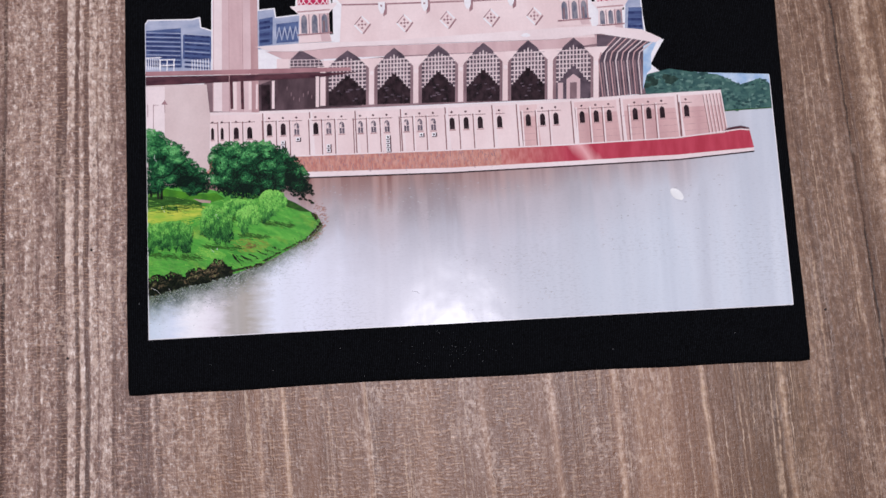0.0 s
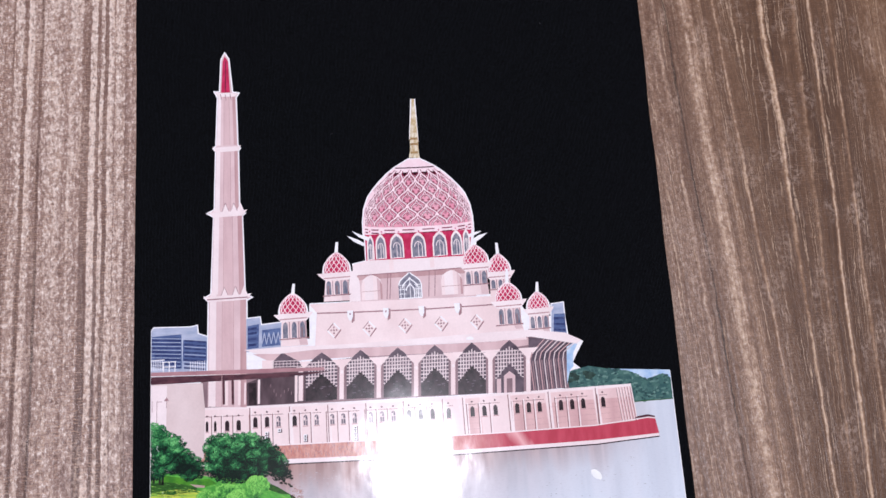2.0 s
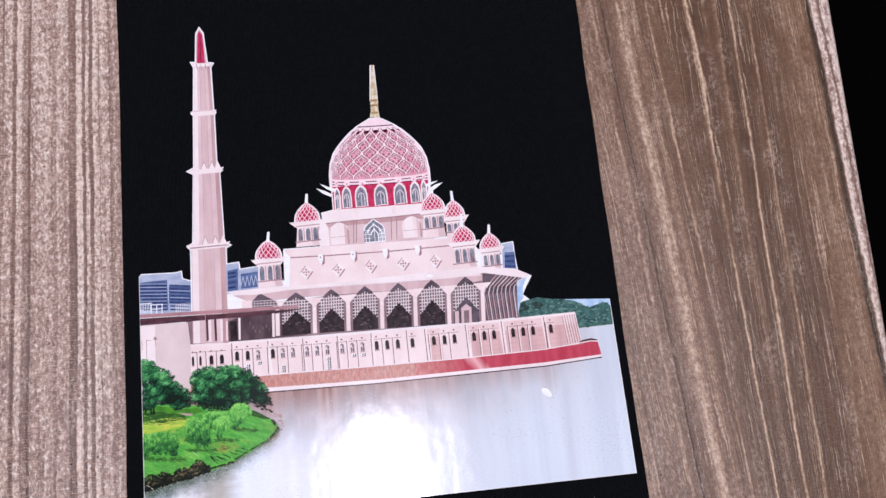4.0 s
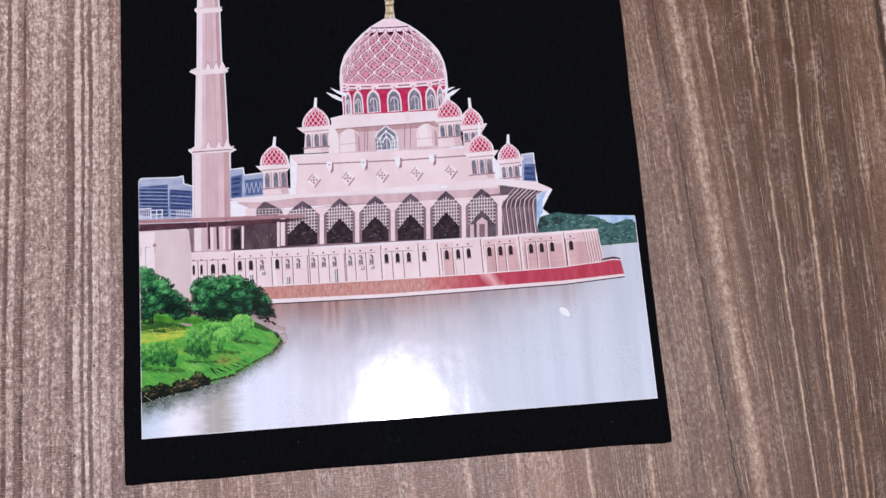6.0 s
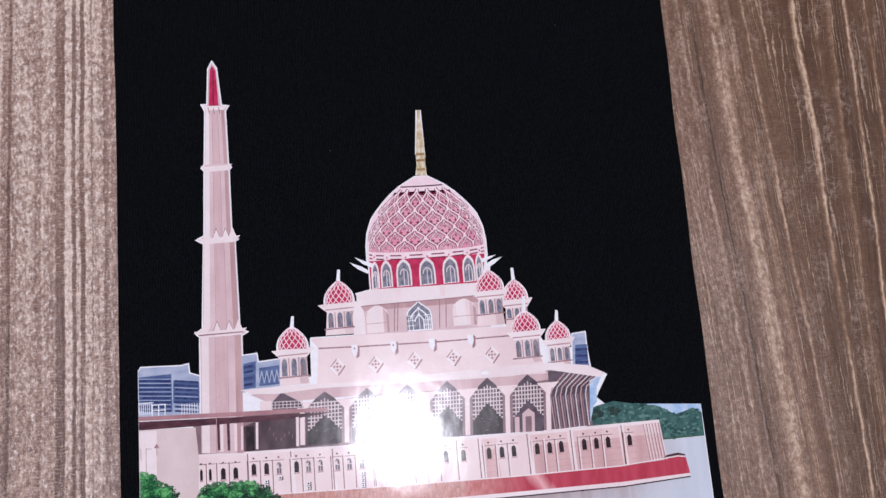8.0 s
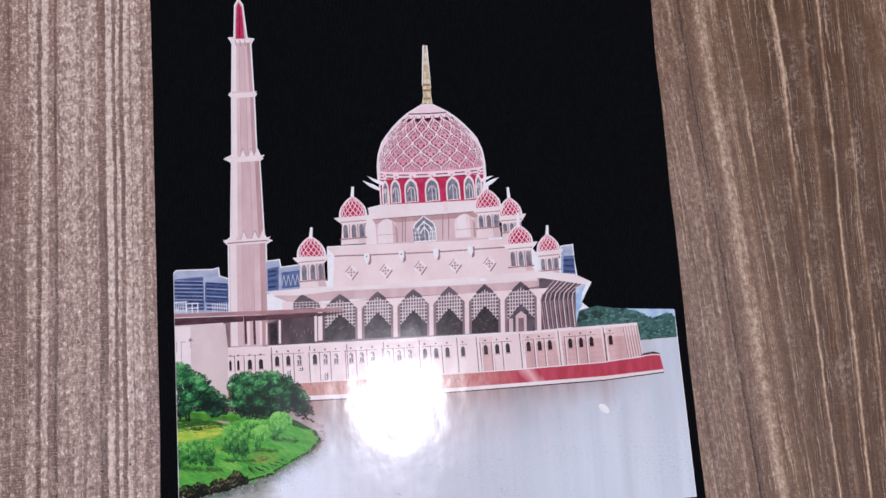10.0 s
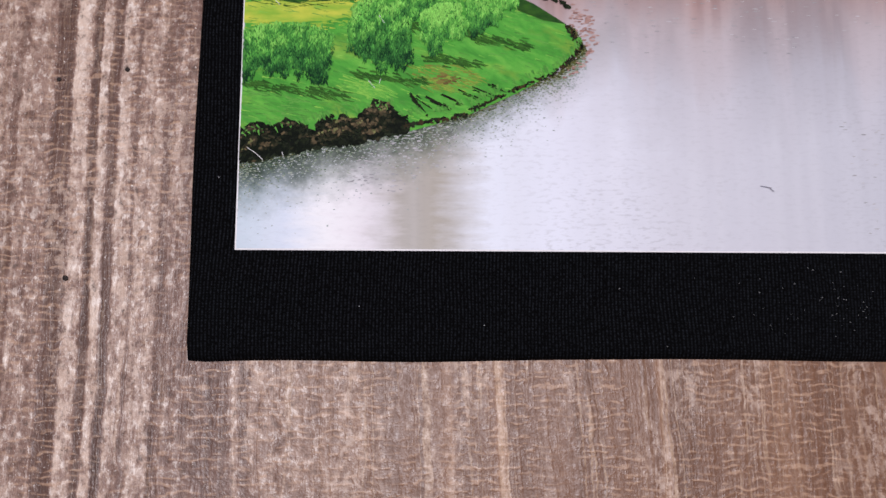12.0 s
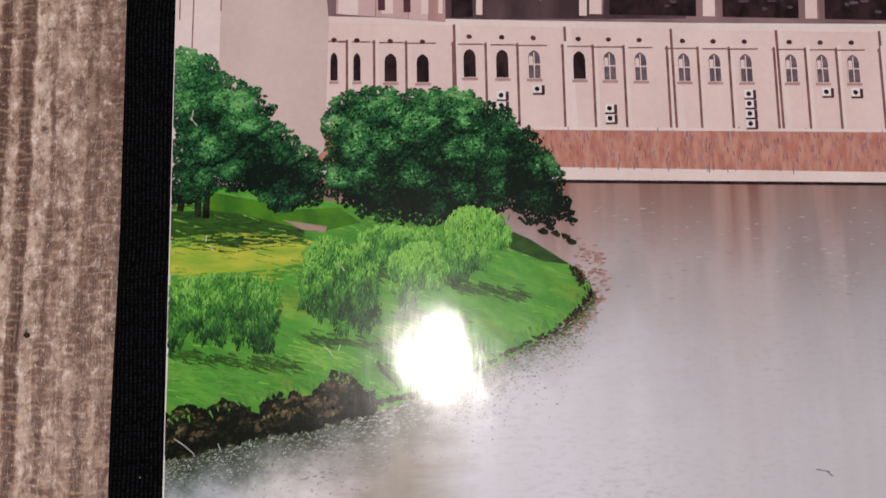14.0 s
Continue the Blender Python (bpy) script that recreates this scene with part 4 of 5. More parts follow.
# plain pale block at the wall's end
flat("end_block", [[(-0.3, 85.5), (20.6, 84.7), (21.5, 73.9), (20.9, 55.5), (15, 50.1), (-0.7, 50.9)]], ROSE_BEIGE, picture, 12, "plain pale rose block at the wall's end")
flat("end_block_face", [[(-0.3, 84.9), (6.5, 84.7), (6.1, 56.3), (-0.7, 56.7)]], ROSE_LIT, picture, 13)
flat("end_block_joint", [stroke(*p, 0.2) for p in ([(2.6, 78.6), (2.5, 69.6)], [(2.6, 78.4), (4.5, 78.3)], [(0.7, 78.7), (0.7, 74.4)], [(6.4, 80), (6.4, 75.7)])] + [[(5.3, 78.5), (6.4, 80), (7.4, 78.4)]], ROSE_LINE, picture, 14)

# arcade: shaded hall, canopy, columns
hall = [(19.6, 74.8), (19.8, 86.6), (46.2, 89.2), (154.8, 95.2), (168.4, 90.4), (167, 73.5), (154, 73), (72.3, 73.8)]
flat("hall_shade", [hall], MAUVE, picture, 5, "shaded open hall behind the columns")
flat("hall_dark", [[(37.2, 74.4), (37.5, 83.4), (50, 87.4), (69, 86.4), (72.6, 81.8), (72.3, 74.4)]], HALL_DUSK, picture, 6)
flat("hall_glint", [stroke(p, (p[0] + 0.1, p[1] + 1.2), 0.25) for p in [(48.8, 79.2), (49.6, 77.6), (52.9, 78.6), (54.5, 79.3), (51.5, 77.1), (55.7, 77.9), (57.2, 76.4), (47.5, 81.3)]], MAUVE, picture, 7)
flat_each("dark_doorway", [rect(*[(38.8, 74.7), (41.8, 83.5)][0], *[(38.8, 74.7), (41.8, 83.5)][1]), rect(*[(29.5, 75.2), (30.8, 83.8)][0], *[(29.5, 75.2), (30.8, 83.8)][1])], DUSK, picture, 8)
cols = [[(29.7, 75.2), (29.9, 85)], [(35, 75.1), (35.2, 84.7)], [(42.7, 75), (43, 84.7)], [(37.2, 75.2), (37.5, 83.8)], [(57.5, 74.8), (57.9, 85.4)]]
flat_each("hall_column", [stroke(a, b, w) for (a, b), w in zip(cols, (1.6, 1.0, 0.9, 0.6, 1.1))], ROSE_PALE, picture, 14)
flat("canopy", [[(-0.5, 90.2), (46.2, 88.8), (69.1, 88), (69.4, 86.7), (46.1, 87.2), (-0.5, 88.7)]], CANOPY_ROSE, picture, 15, "flat projecting canopy roof")
flat("canopy_shade", [[(-0.5, 88.4), (46.1, 86.9), (72.8, 86.2), (57.5, 85), (27, 85.1), (-0.5, 85.3)]], MAROON, picture, 13)

cols_x = [0.0, 0.178, 0.340, 0.504, 0.667, 0.832, 1.0]
arc = quad(*[(59.4, 75.1), (151.1, 72.8), (152.9, 95.7), (60.2, 95.2)])
for i in range(6):
    a, b = cols_x[i] + 0.021, cols_x[i + 1] - 0.021
    def at(u, v, a=a, b=b):
        return arc(a + (b - a) * u, v)
    bay = flat("arch", [[at(0, 0), at(1, 0), at(1, 0.62), at(0.92, 0.73), at(0.75, 0.83), at(0.5, 0.94), at(0.25, 0.83), at(0.08, 0.73), at(0, 0.62)]], GRILLE, picture, 8, "pointed arch with a pierced screen")
    bars = []
    for k in range(1, 10):
        u = k / 10
        bars.append(stroke(at(u, 0.22), at(u, 0.82 - abs(u - 0.5) * 0.3), 0.44))
    for k in range(9):
        v = 0.2 + k * 0.068
        bars.append(stroke(at(0, v), at(1, v), 0.44))
    flat("lattice_screen", bars, LATTICE, bay, 9)
    steps, n = [], 6
    for k in range(n):
        steps += [(0.06 + 0.44 * k / n, 0.24 + 0.26 * k / n), (0.06 + 0.44 * k / n, 0.24 + 0.26 * (k + 1) / n)]
    outline = [(0.0, 0.0), (0.0, 0.24)] + steps + [(1 - u, v) for u, v in steps[::-1]] + [(1.0, 0.24), (1.0, 0.0)]
    flat("dark_opening", [[at(u, v) for u, v in outline]], DUSK if i < 5 else GRILLE, bay, 10)
    if i < 5:
        flat("shrub", [blob(*at(RND.uniform(0.2, 0.9), RND.uniform(0.05, 0.3)), RND.uniform(0.3, 0.9), 0.25, 6) for k in range(9)], GRILLE, bay, 11)
    else:
        flat("porch", [[at(0.3, 0), at(0.3, 0.3), at(0.5, 0.38), at(0.7, 0.3), at(0.7, 0)], [at(0.05, 0), at(0.05, 0.25), at(0.2, 0.25), at(0.2, 0)]], ROSE, bay, 11)
        flat("porch_door", [[at(0.4, 0), at(0.4, 0.25), at(0.6, 0.25), at(0.6, 0)]], MAUVE, bay, 12)
for i, u in enumerate(cols_x):
    c = flat("column", [[arc(u - 0.0105, 0), arc(u + 0.0105, 0), arc(u + 0.0105, 0.62), arc(u + 0.045, 0.78), arc(u - 0.045, 0.78), arc(u - 0.0105, 0.62)]], ROSE_PALE, picture, 9 if i else 8)
    flat("capital", [blob(*arc(u, 0.53), 0.62, 0.8, 8, 0.05)], ROSE_LIT, c, 12)
    flat("column_edge", [stroke(arc(u + 0.01, 0), arc(u + 0.01, 0.6), 0.25)], ROSE_LINE, c, 11)
# small arch over the canopy
flat("arch", [[(48.1, 89.1), (48.2, 91.1), (52.5, 95), (59.3, 90.9), (60.3, 88.6)]], GRILLE, picture, 8)
at = quad(*[(48.5, 89.1), (59.9, 88.7), (60, 91.6), (48.6, 91.9)])
flat("lattice_screen", [stroke(at(k / 8, 0), at(k / 8, 0.9), 0.25) for k in range(9)] + [stroke(at(0, v), at(1, v), 0.25) for v in (0.1, 0.5, 0.9)], LATTICE, picture, 9)
# round end of the hall with slim ribs
flat("round_end", [[(151.3, 73.2), (153, 94.9), (172.8, 92.6), (168.3, 89.5), (166.6, 73.5)]], GRILLE, picture, 8)
for i in range(8):
    k = i / 7
    foot_p = [(153.4, 73.1), (166.4, 73.5)]
    head_p = [(159.4, 93.7), (172.3, 91.8)]
    f = tuple(foot_p[0][j] * (1 - k) + foot_p[1][j] * k for j in (0, 1))
    h = tuple(head_p[0][j] * (1 - k) + head_p[1][j] * k for j in (0, 1))
    bend = [(f[0], f[1]), (f[0] - 0.5 + 0.4 * k, f[1] + 12.5 - k), (f[0] + 0.6, f[1] + 15.5 - k), (h[0], h[1])]
    flat("rib", trail(bend, 0.42), LATTICE if i % 2 else ROSE_DIM, picture, 9)
    flat("dark_gap", [stroke((f[0] + 0.75, f[1]), (f[0] + 0.5, f[1] + 12), 0.45)], MAUVE, picture, 9)
flat("end_wall", [[(167, 74.7), (168.4, 90.1), (173.8, 92.6), (170.8, 87.3), (170.4, 82), (168.9, 80.5)]], SKYBLUE, picture, 9)
flat("balustrade_tree", [blob(*p, 1.6, 1.1, 9) for p in [(169.7, 78.5), (171.1, 77.2), (168.5, 76.2), (175.4, 78.6), (177.6, 78), (176.4, 77.3)]], FAR_DEEP, picture, 8)
flat("end_terrace", [[(154, 73.8), (154.2, 76.2), (165.7, 76.3), (167.6, 75.6), (167.8, 73.2)]], MAUVE, picture, 7)

# eave roof
eave = [(37.3, 96.9), (51.3, 97.3), (80.9, 96.7), (139.6, 98), (154, 98), (168.3, 95.9), (174.7, 92.5), (172.6, 91), (153.8, 95.2), (139.3, 94), (103.8, 94.8), (65.6, 95.3), (51.2, 94.5), (42.6, 95)]
flat("eave", [eave], ROSE_LIT, picture, 14, "broad pale eave roof")
flat("eave_shade", [[(40.7, 95.1), (51.2, 94.5), (65.6, 95.3), (103.8, 94.6), (139.3, 94), (152.8, 94.9), (172.3, 91.6), (164.9, 90.6), (152.6, 91.7), (139, 90.5), (103.6, 91), (69.2, 91.5), (57.8, 91.4), (46.3, 92.2)]], ROSE_SOFT, picture, 7)
flat("eave_wall", [[(44.4, 92.3), (49, 92), (48.8, 87.9), (44.3, 88.9)]], ROSE_PALE, picture, 8)

# upper block with brackets and diamonds
blk = [(64.4, 96.4), (64.5, 114.1), (83.6, 114.1), (113.2, 113.6), (147.9, 112.8), (149.1, 111.7), (152.3, 94), (106.9, 95.6)]
flat("upper_block", [blk], ROSE_PALE, picture, 8, "pale rose upper storey with diamond ornaments")
flat("upper_block_side", [[(64, 114.1), (67, 110.4), (65.9, 97), (63.7, 96.7)]], PAPER, picture, 9)
flat("parapet_shade", trail([(67, 110.2), (83.4, 109.7), (112.9, 109.2), (140.1, 109.4)], 0.55), ROSE_LINE, picture, 9)
for p in [(80.6, 108.6), (95.3, 108.8), (109.9, 108.7), (124.7, 109)]:
    b = flat("bracket", [[(p[0] - 1.2, p[1] + 1.9), (p[0] + 1.2, p[1] + 1.9), (p[0] + 1.1, p[1] - 0.6), (p[0] + 0.5, p[1] - 2.2), (p[0] - 0.4, p[1] - 2.2), (p[0] - 1.1, p[1] - 0.6)]], PAPER, picture, 10)
    flat("bracket_shade", [[(p[0] + 1.1, p[1] + 1.8), (p[0] + 1.9, p[1] + 1.2), (p[0] + 1.7, p[1] - 2.4), (p[0] + 0.5, p[1] - 3.4), (p[0] + 0.5, p[1] - 2.0), (p[0] + 1.1, p[1] - 0.6)], blob(p[0] - 0.1, p[1] + 0.5, 0.36, 0.45, 6)], ROSE_LINE, b, 10)
for p in [(73.7, 102.8), (88.1, 102.6), (102.8, 103), (117.6, 102.9), (132.3, 102.7)]:
    x, y = p
    d = flat("diamond_ornament", [[(x - 2.6, y), (x, y - 3.0), (x + 2.6, y), (x, y + 3.0)]], ROSE_PALE, picture, 9, "pierced diamond ornament")
    flat("diamond_rim", [stroke((x - 2.6, y), (x, y + 3.0), 0.32), stroke((x + 0.2, y - 3.3), (x + 2.9, y + 0.1), 0.55)], ROSE_LINE, d, 10)
    flat("diamond_rim_lit", [stroke((x - 2.6, y), (x, y - 3.0), 0.5), stroke((x, y + 3.0), (x + 2.4, y + 0.3), 0.5)], PAPER, d, 11)
    flat("diamond_hole", [blob(x + u, y + v, 0.42, 0.42, 6, 0.1) for u, v in ((0, 0), (-1.1, 0), (1.1, 0), (0, 1.2), (0, -1.2))], ROSE_LINE, d, 12)

# middle storey
flat("middle_storey", [[(80.9, 113.6), (82.1, 125.8), (132.9, 126.1), (133, 113.4)]], ROSE, picture, 6, "middle storey under the drum")
flat("middle_shade", [[(84.1, 122.9), (84.3, 125.9), (114.1, 125.4), (129.7, 126.1), (129.4, 123.3), (96.5, 123.2)]], ROSE_DIM, picture, 7)
flat_each("half_dome", [arched(*[(90, 114.4)][0], 8.6, 10.6, 0.42)], ROSE_LIT, picture, 8)
flat_each("half_dome", [arched(*[(123.2, 114.7)][0], 8.8, 10.4, 0.42)], ROSE_LIT, picture, 8)
flat_each("half_dome", [arched(*[(82.9, 114.2)][0], 4.6, 11.4, 0.42)], ROSE_LIT, picture, 8)
for (x, y), w in zip([(90, 114.4), (123.2, 114.7)], (8.6, 8.8)):
    for u0, u1, tint in ((-0.5, -0.34, ROSE_PALE), (0.08, 0.26, ROSE_PALE), (0.26, 0.4, ROSE), (0.4, 0.5, ROSE_DIM)):
        head = [(u0 + (u1 - u0) * k / 4, 10.4 - 4.2 * abs(2 * (u0 + (u1 - u0) * k / 4)) ** 2.2) for k in range(5)]
        flat("half_dome_tone", [[(x + u0 * w, y)] + [(x + u * w, y + v) for u, v in head] + [(x + u1 * w, y)]], tint, picture, 9)
    flat("half_dome_band", [stroke((x - w * 0.48, y + 3.6), (x + w * 0.48, y + 3.7), 0.22)], ROSE_DIM, picture, 10)
cx, y0 = [(105.8, 114.2)][0]
def ogee_window(w, h):
    return [(cx + u * w, y0 + v * h) for u, v in ((-0.5, 0), (0.5, 0), (0.5, 0.5), (0.43, 0.66), (0.24, 0.8), (0.07, 0.9), (0, 1), (-0.07, 0.9), (-0.24, 0.8), (-0.43, 0.66), (-0.5, 0.5))]


w = flat("lattice_window", [ogee_window(9.6, 11.6)], GLASS, picture, 9, "large pointed lattice window")
flat("window_rim", [stroke(a, b, 0.5) for size in ((9.4, 11.4), (6.6, 8.8), (3.4, 6.4)) for a, b in zip(ogee_window(*size), ogee_window(*size)[1:])], PAPER, w, 10)
flat("glazing", [stroke((cx + u, y0), (cx + u, y0 + 8.6 - abs(u) * 0.9), 0.26) for u in (-4.0, -2.5, 0.0, 2.5, 4.0)] + [stroke((cx + q * 1.7, y0 + v), (cx + q * 4.6, y0 + v), 0.26) for v in (1.9, 3.8, 5.6) for q in (-1, 1)], PAPER, w, 11)
flat("storey_joint", [stroke(*p, 0.35) for p in ([(96, 114.4), (96.9, 125.2)], [(97.2, 114.4), (98.2, 125.4)], [(115.8, 114.5), (116.6, 125)], [(113.3, 114.4), (114.1, 125.2)])], ROSE_LINE, picture, 8)
# drum with its windows, ledge and flared leaves
flat("drum", [[(88.3, 130.2), (88.2, 142.2), (133.1, 142.3), (131.4, 129.3)]], CRIMSON, picture, 8, "crimson drum under the dome with arched windows")
flat("drum_ledge", [[(82.5, 129.6), (88.3, 131.2), (109.5, 130.9), (132.1, 130.8), (137.1, 131.2), (136.8, 127.3), (130.1, 125.5), (114.1, 125.4), (96.7, 125.2), (84.2, 124.9), (82.5, 125.5)]], ROSE_LIT, picture, 11)
flat("ledge_shade", trail([(84.2, 124.9), (96.7, 125.2), (114.1, 125.4), (130.1, 125.8)], 0.4), ROSE_LINE, picture, 12)
flat_each("ledge_bracket", [rect(p[0] - 0.9, p[1] - 1.6, p[0] + 0.9, p[1] + 2.8) for p in [(98.6, 128.1), (115.6, 128.2)]], ROSE_PALE, picture, 13)
for (x, y), w in zip([(90.3, 131.3), (94.6, 131.5), (101.3, 131.5), (110.3, 131.4), (119.3, 131.4), (126.4, 131.4), (130.6, 131.6)], (2.6, 4.0, 5.4, 5.8, 5.6, 4.4, 2.6)):
    f = flat("drum_window", [arched(x, y, w + 0.5, 10.8, 0.5, 0.03)], ROSE_LIT, picture, 9, "arched drum window in a pale frame")
    flat("glass", [arched(x, y + 0.2, w - 0.7, 9.3, 0.5, 0.03)], GLASS, f, 10)
    flat("inner_rim", [stroke(a, b, 0.32) for a, b in zip(arched(x, y + 0.2, w * 0.55, 6.6), arched(x, y + 0.2, w * 0.55, 6.6)[1:])] + [stroke((x, y), (x, y + 6.4), 0.25)], ROSE_LIT, f, 11)
flare = [[(80.7, 142.3), (83.6, 139.5), (87.5, 137.4), (88, 138.6), (85.1, 140.4)], [(82.8, 144.2), (85.7, 141.4), (89.1, 139.6), (90.2, 141.1), (86.5, 142.4)], [(139.7, 140.3), (136.5, 137.7), (133, 135.8), (132.6, 137.4), (135.8, 139.3)], [(137.5, 141.2), (134.9, 139.8), (131.7, 138.5), (131.9, 140.1), (135, 140.9)]]
flat_each("flared_leaf", flare, PAPER, picture, 12, "pale flared leaf at the drum's rim")

# main dome: pierced interlace
def main_dome():
    cx, y0, w, h, lean = MAIN_DOME
    d = flat("main_dome", [dome(cx, y0, w, h, lean)], DOME_PALE, picture, 10, "large rose dome covered with pale interlace")
    def at(a, v):
        return on_dome(cx, y0, w, h, a, v, lean)
    holes, darks, pales, lines = [], [], [], []
    # rose ground of the pierced zone
    zone = [at(-0.97 + 1.94 * k / 24, 0.12) for k in range(25)] + [at(0.86 - 1.72 * k / 24, 0.82 - 0.04 * (k % 2)) for k in range(25)]
    flat("pierced_ground", [zone], DOME_ROSE, d, 11)
    def ogee(a, v, s, t, w):
        return trail([at(a + s * p, v + t * q) for p, q in ((-0.5, 0.0), (-0.46, 0.28), (-0.3, 0.46), (-0.12, 0.62), (0.0, 0.95), (0.12, 0.62), (0.3, 0.46), (0.46, 0.28), (0.5, 0.0))], w)
    rows, step = 6, 0.245
    for j in range(rows):
        v0, dv = 0.135 + j * 0.112, 0.165
        for i in range(-5, 6):
            a = (i + (0.5 if j % 2 else 0.0)) * step
            if abs(a) > 0.97 - 0.05 * j:
                continue
            thin = 0.3 + 0.7 * math.cos(a * math.pi / 2)
            # a broad pale ogee with dark flanks, a small one within, and a dark cross between them
            darks += ogee(a, v0, step * 1.0, dv, 1.25 * thin)
            pales += ogee(a, v0, step * 1.0, dv, 0.58 * thin)
            darks += ogee(a, v0 - 0.012, step * 0.58, dv * 0.72, 0.85 * thin)
            pales += ogee(a, v0 - 0.012, step * 0.58, dv * 0.72, 0.36 * thin)
            darks.append(blob(*at(a, v0 + dv * 0.2), 0.5 * thin, 0.5, 6, 0.2))
            pales.append(blob(*at(a, v0 + dv * 0.2), 0.2 * thin, 0.2, 5, 0.2))
            for q in (-1, 1):
                holes.append(blob(*at(a + q * step * 0.34, v0 + dv * 0.62), 0.5 * thin, 0.4, 6, 0.2))
                darks.append(blob(*at(a + q * step * 0.5, v0 + dv * 0.36), 0.4 * thin, 0.55, 5, 0.3))
    flat("pierced_hole", holes, DOME_HOLE, d, 12)
    flat("pierced_gap", darks, DOME_HOLE, d, 13)
    flat("interlace", pales, DOME_PALE, d, 14)
    for i in range(-5, 5):
        for v in (0.04, 0.082):
            lines += trail([at(max(-0.96, min(0.96, (i + 0.2 + 0.15 * k) * step)), v) for k in range(5)], 0.5)
    flat("rim_line", lines, DOME_HOLE, d, 12)
    flat("rim_panel", [blob(*at(i * step, 0.06), 0.3, 0.45, 6, 0.1) for i in range(-3, 4)], DOME_DOT, d, 12)
    flat("neck_line", trail([at(-0.85 + 1.7 * k / 8, 0.885) for k in range(9)], 0.5), MAROON, d, 12)
    return d


main_dome()
sp = [(108.7, 175.4), (109.5, 179.4), (109.5, 183.7), (110.5, 193.5), (111.4, 202.4), (112.4, 202.3), (112.8, 193.4), (113.1, 183.5), (113, 179.1), (113.3, 175)]
flat("spire", [sp], GOLD, picture, 13, "gilded spire")
flat("spire_ring", [rect(p[0] - 1.6, p[1] - 0.5, p[0] + 1.6, p[1] + 0.5) for p in [(111.2, 181.4), (111.1, 177.6), (111.3, 183.9)]], ink("ink_gilt_shade", (150, 118, 80), (176, 146, 104), 600, 600), picture, 14)
flat("spire_rim", [stroke(*p, 0.5, 0.5) for p in ([(109.5, 183.7), (111.1, 202.4)], [(113, 182.4), (112.7, 202.3)])], PAPER, picture, 12)


def turret(spot, layer):
    cx, y0, w, h, lean, wide, body, base, tip = spot
    t = flat("turret", [[(cx - w * 0.42, y0), (cx + w * 0.46, y0), (body[0] + w * 0.46, body[1]), (base[0] + w * 0.5, base[1]), (base[0] - w * 0.5, base[1]), (body[0] - w * 0.46, body[1])]], ROSE_PALE, picture, layer, "small turret with a crimson lattice dome")
    flat("cornice", [[(cx - wide, y0 + 0.6), (cx - wide * 0.9, y0 - 0.3), (cx - w * 0.45, y0 - 2.4), (cx + w * 0.47, y0 - 2.4), (cx + wide * 0.95, y0 + 0.2), (cx + wide * 1.02, y0 + 1.1), (cx, y0 + 1.0)]], ROSE_LIT, t, layer + 1)
    flat("side_shade", [[(cx + w * 0.16, y0 - 2.4), (cx + w * 0.44, y0 - 2.4), (body[0] + w * 0.45, body[1]), (base[0] + w * 0.48, base[1] + 0.2), (base[0] + w * 0.2, base[1] + 0.2), (body[0] + w * 0.17, body[1])]], ROSE, t, layer + 1)
    flat("corner_post", [stroke(((cx + body[0]) / 2 + u * w, body[1] + 0.2), ((cx + body[0]) / 2 + u * w, y0 - 2.5), 0.3) for u in (-0.15, 0.17, 0.43)], ROSE_LINE, t, layer + 2)
    flat("cornice_shade", [stroke((cx - w * 0.5, y0 - 1.5), (cx + w * 0.5, y0 - 1.2), 0.5)], ROSE_DIM, t, layer + 2)
    hh = y0 - body[1] - 3.0
    for u in (-0.3, 0.02, 0.32):
        x = (cx + body[0]) / 2 + u * w
        a = flat("opening", [arched(x, body[1] + 0.4, w * 0.18, hh, 0.3)], GLASS, t, layer + 2)
        flat("glimpse", [stroke((x - w * 0.02, body[1] + 0.6), (x - w * 0.02, body[1] + hh * 0.7), w * 0.06)], MAUVE, a, layer + 2)
    flat("base_shade", [stroke((body[0] - w * 0.52, body[1] - 0.1), (body[0] + w * 0.54, body[1] + 0.2), 0.5)], ROSE_LINE, t, layer + 3)
    cap = flat("small_dome", [dome(cx, y0 + 0.6, w, h, lean)], ROSE_LIT, t, layer + 3)
    flat("dome_ground", [dome(cx, y0 + 0.8, w * 0.93, h * 0.95, lean)], CRIMSON, cap, layer + 4)
    net = []
    for k in range(-6, 7):
        for q in (-1, 1):
            pts = []
            for s in range(9):
                v = s / 8 * 0.96
                a = k / 3.2 + q * v * 0.9
                if abs(a) <= 0.98:
                    pts.append(on_dome(cx, y0 + 1.0, w * 0.92, h * 0.94, a, v, lean))
            net += trail(pts, 0.3)
    flat("lattice", net, DOME_PALE, cap, layer + 5)
    flat("finial", [stroke((cx, y0 + h * 0.95), tip, 1.5, 1.05)], PAPER, t, layer + 4)


for k, spot in enumerate(TURRETS):
    turret(spot, 16 if k in (0, 1, 2, 4) else 9)

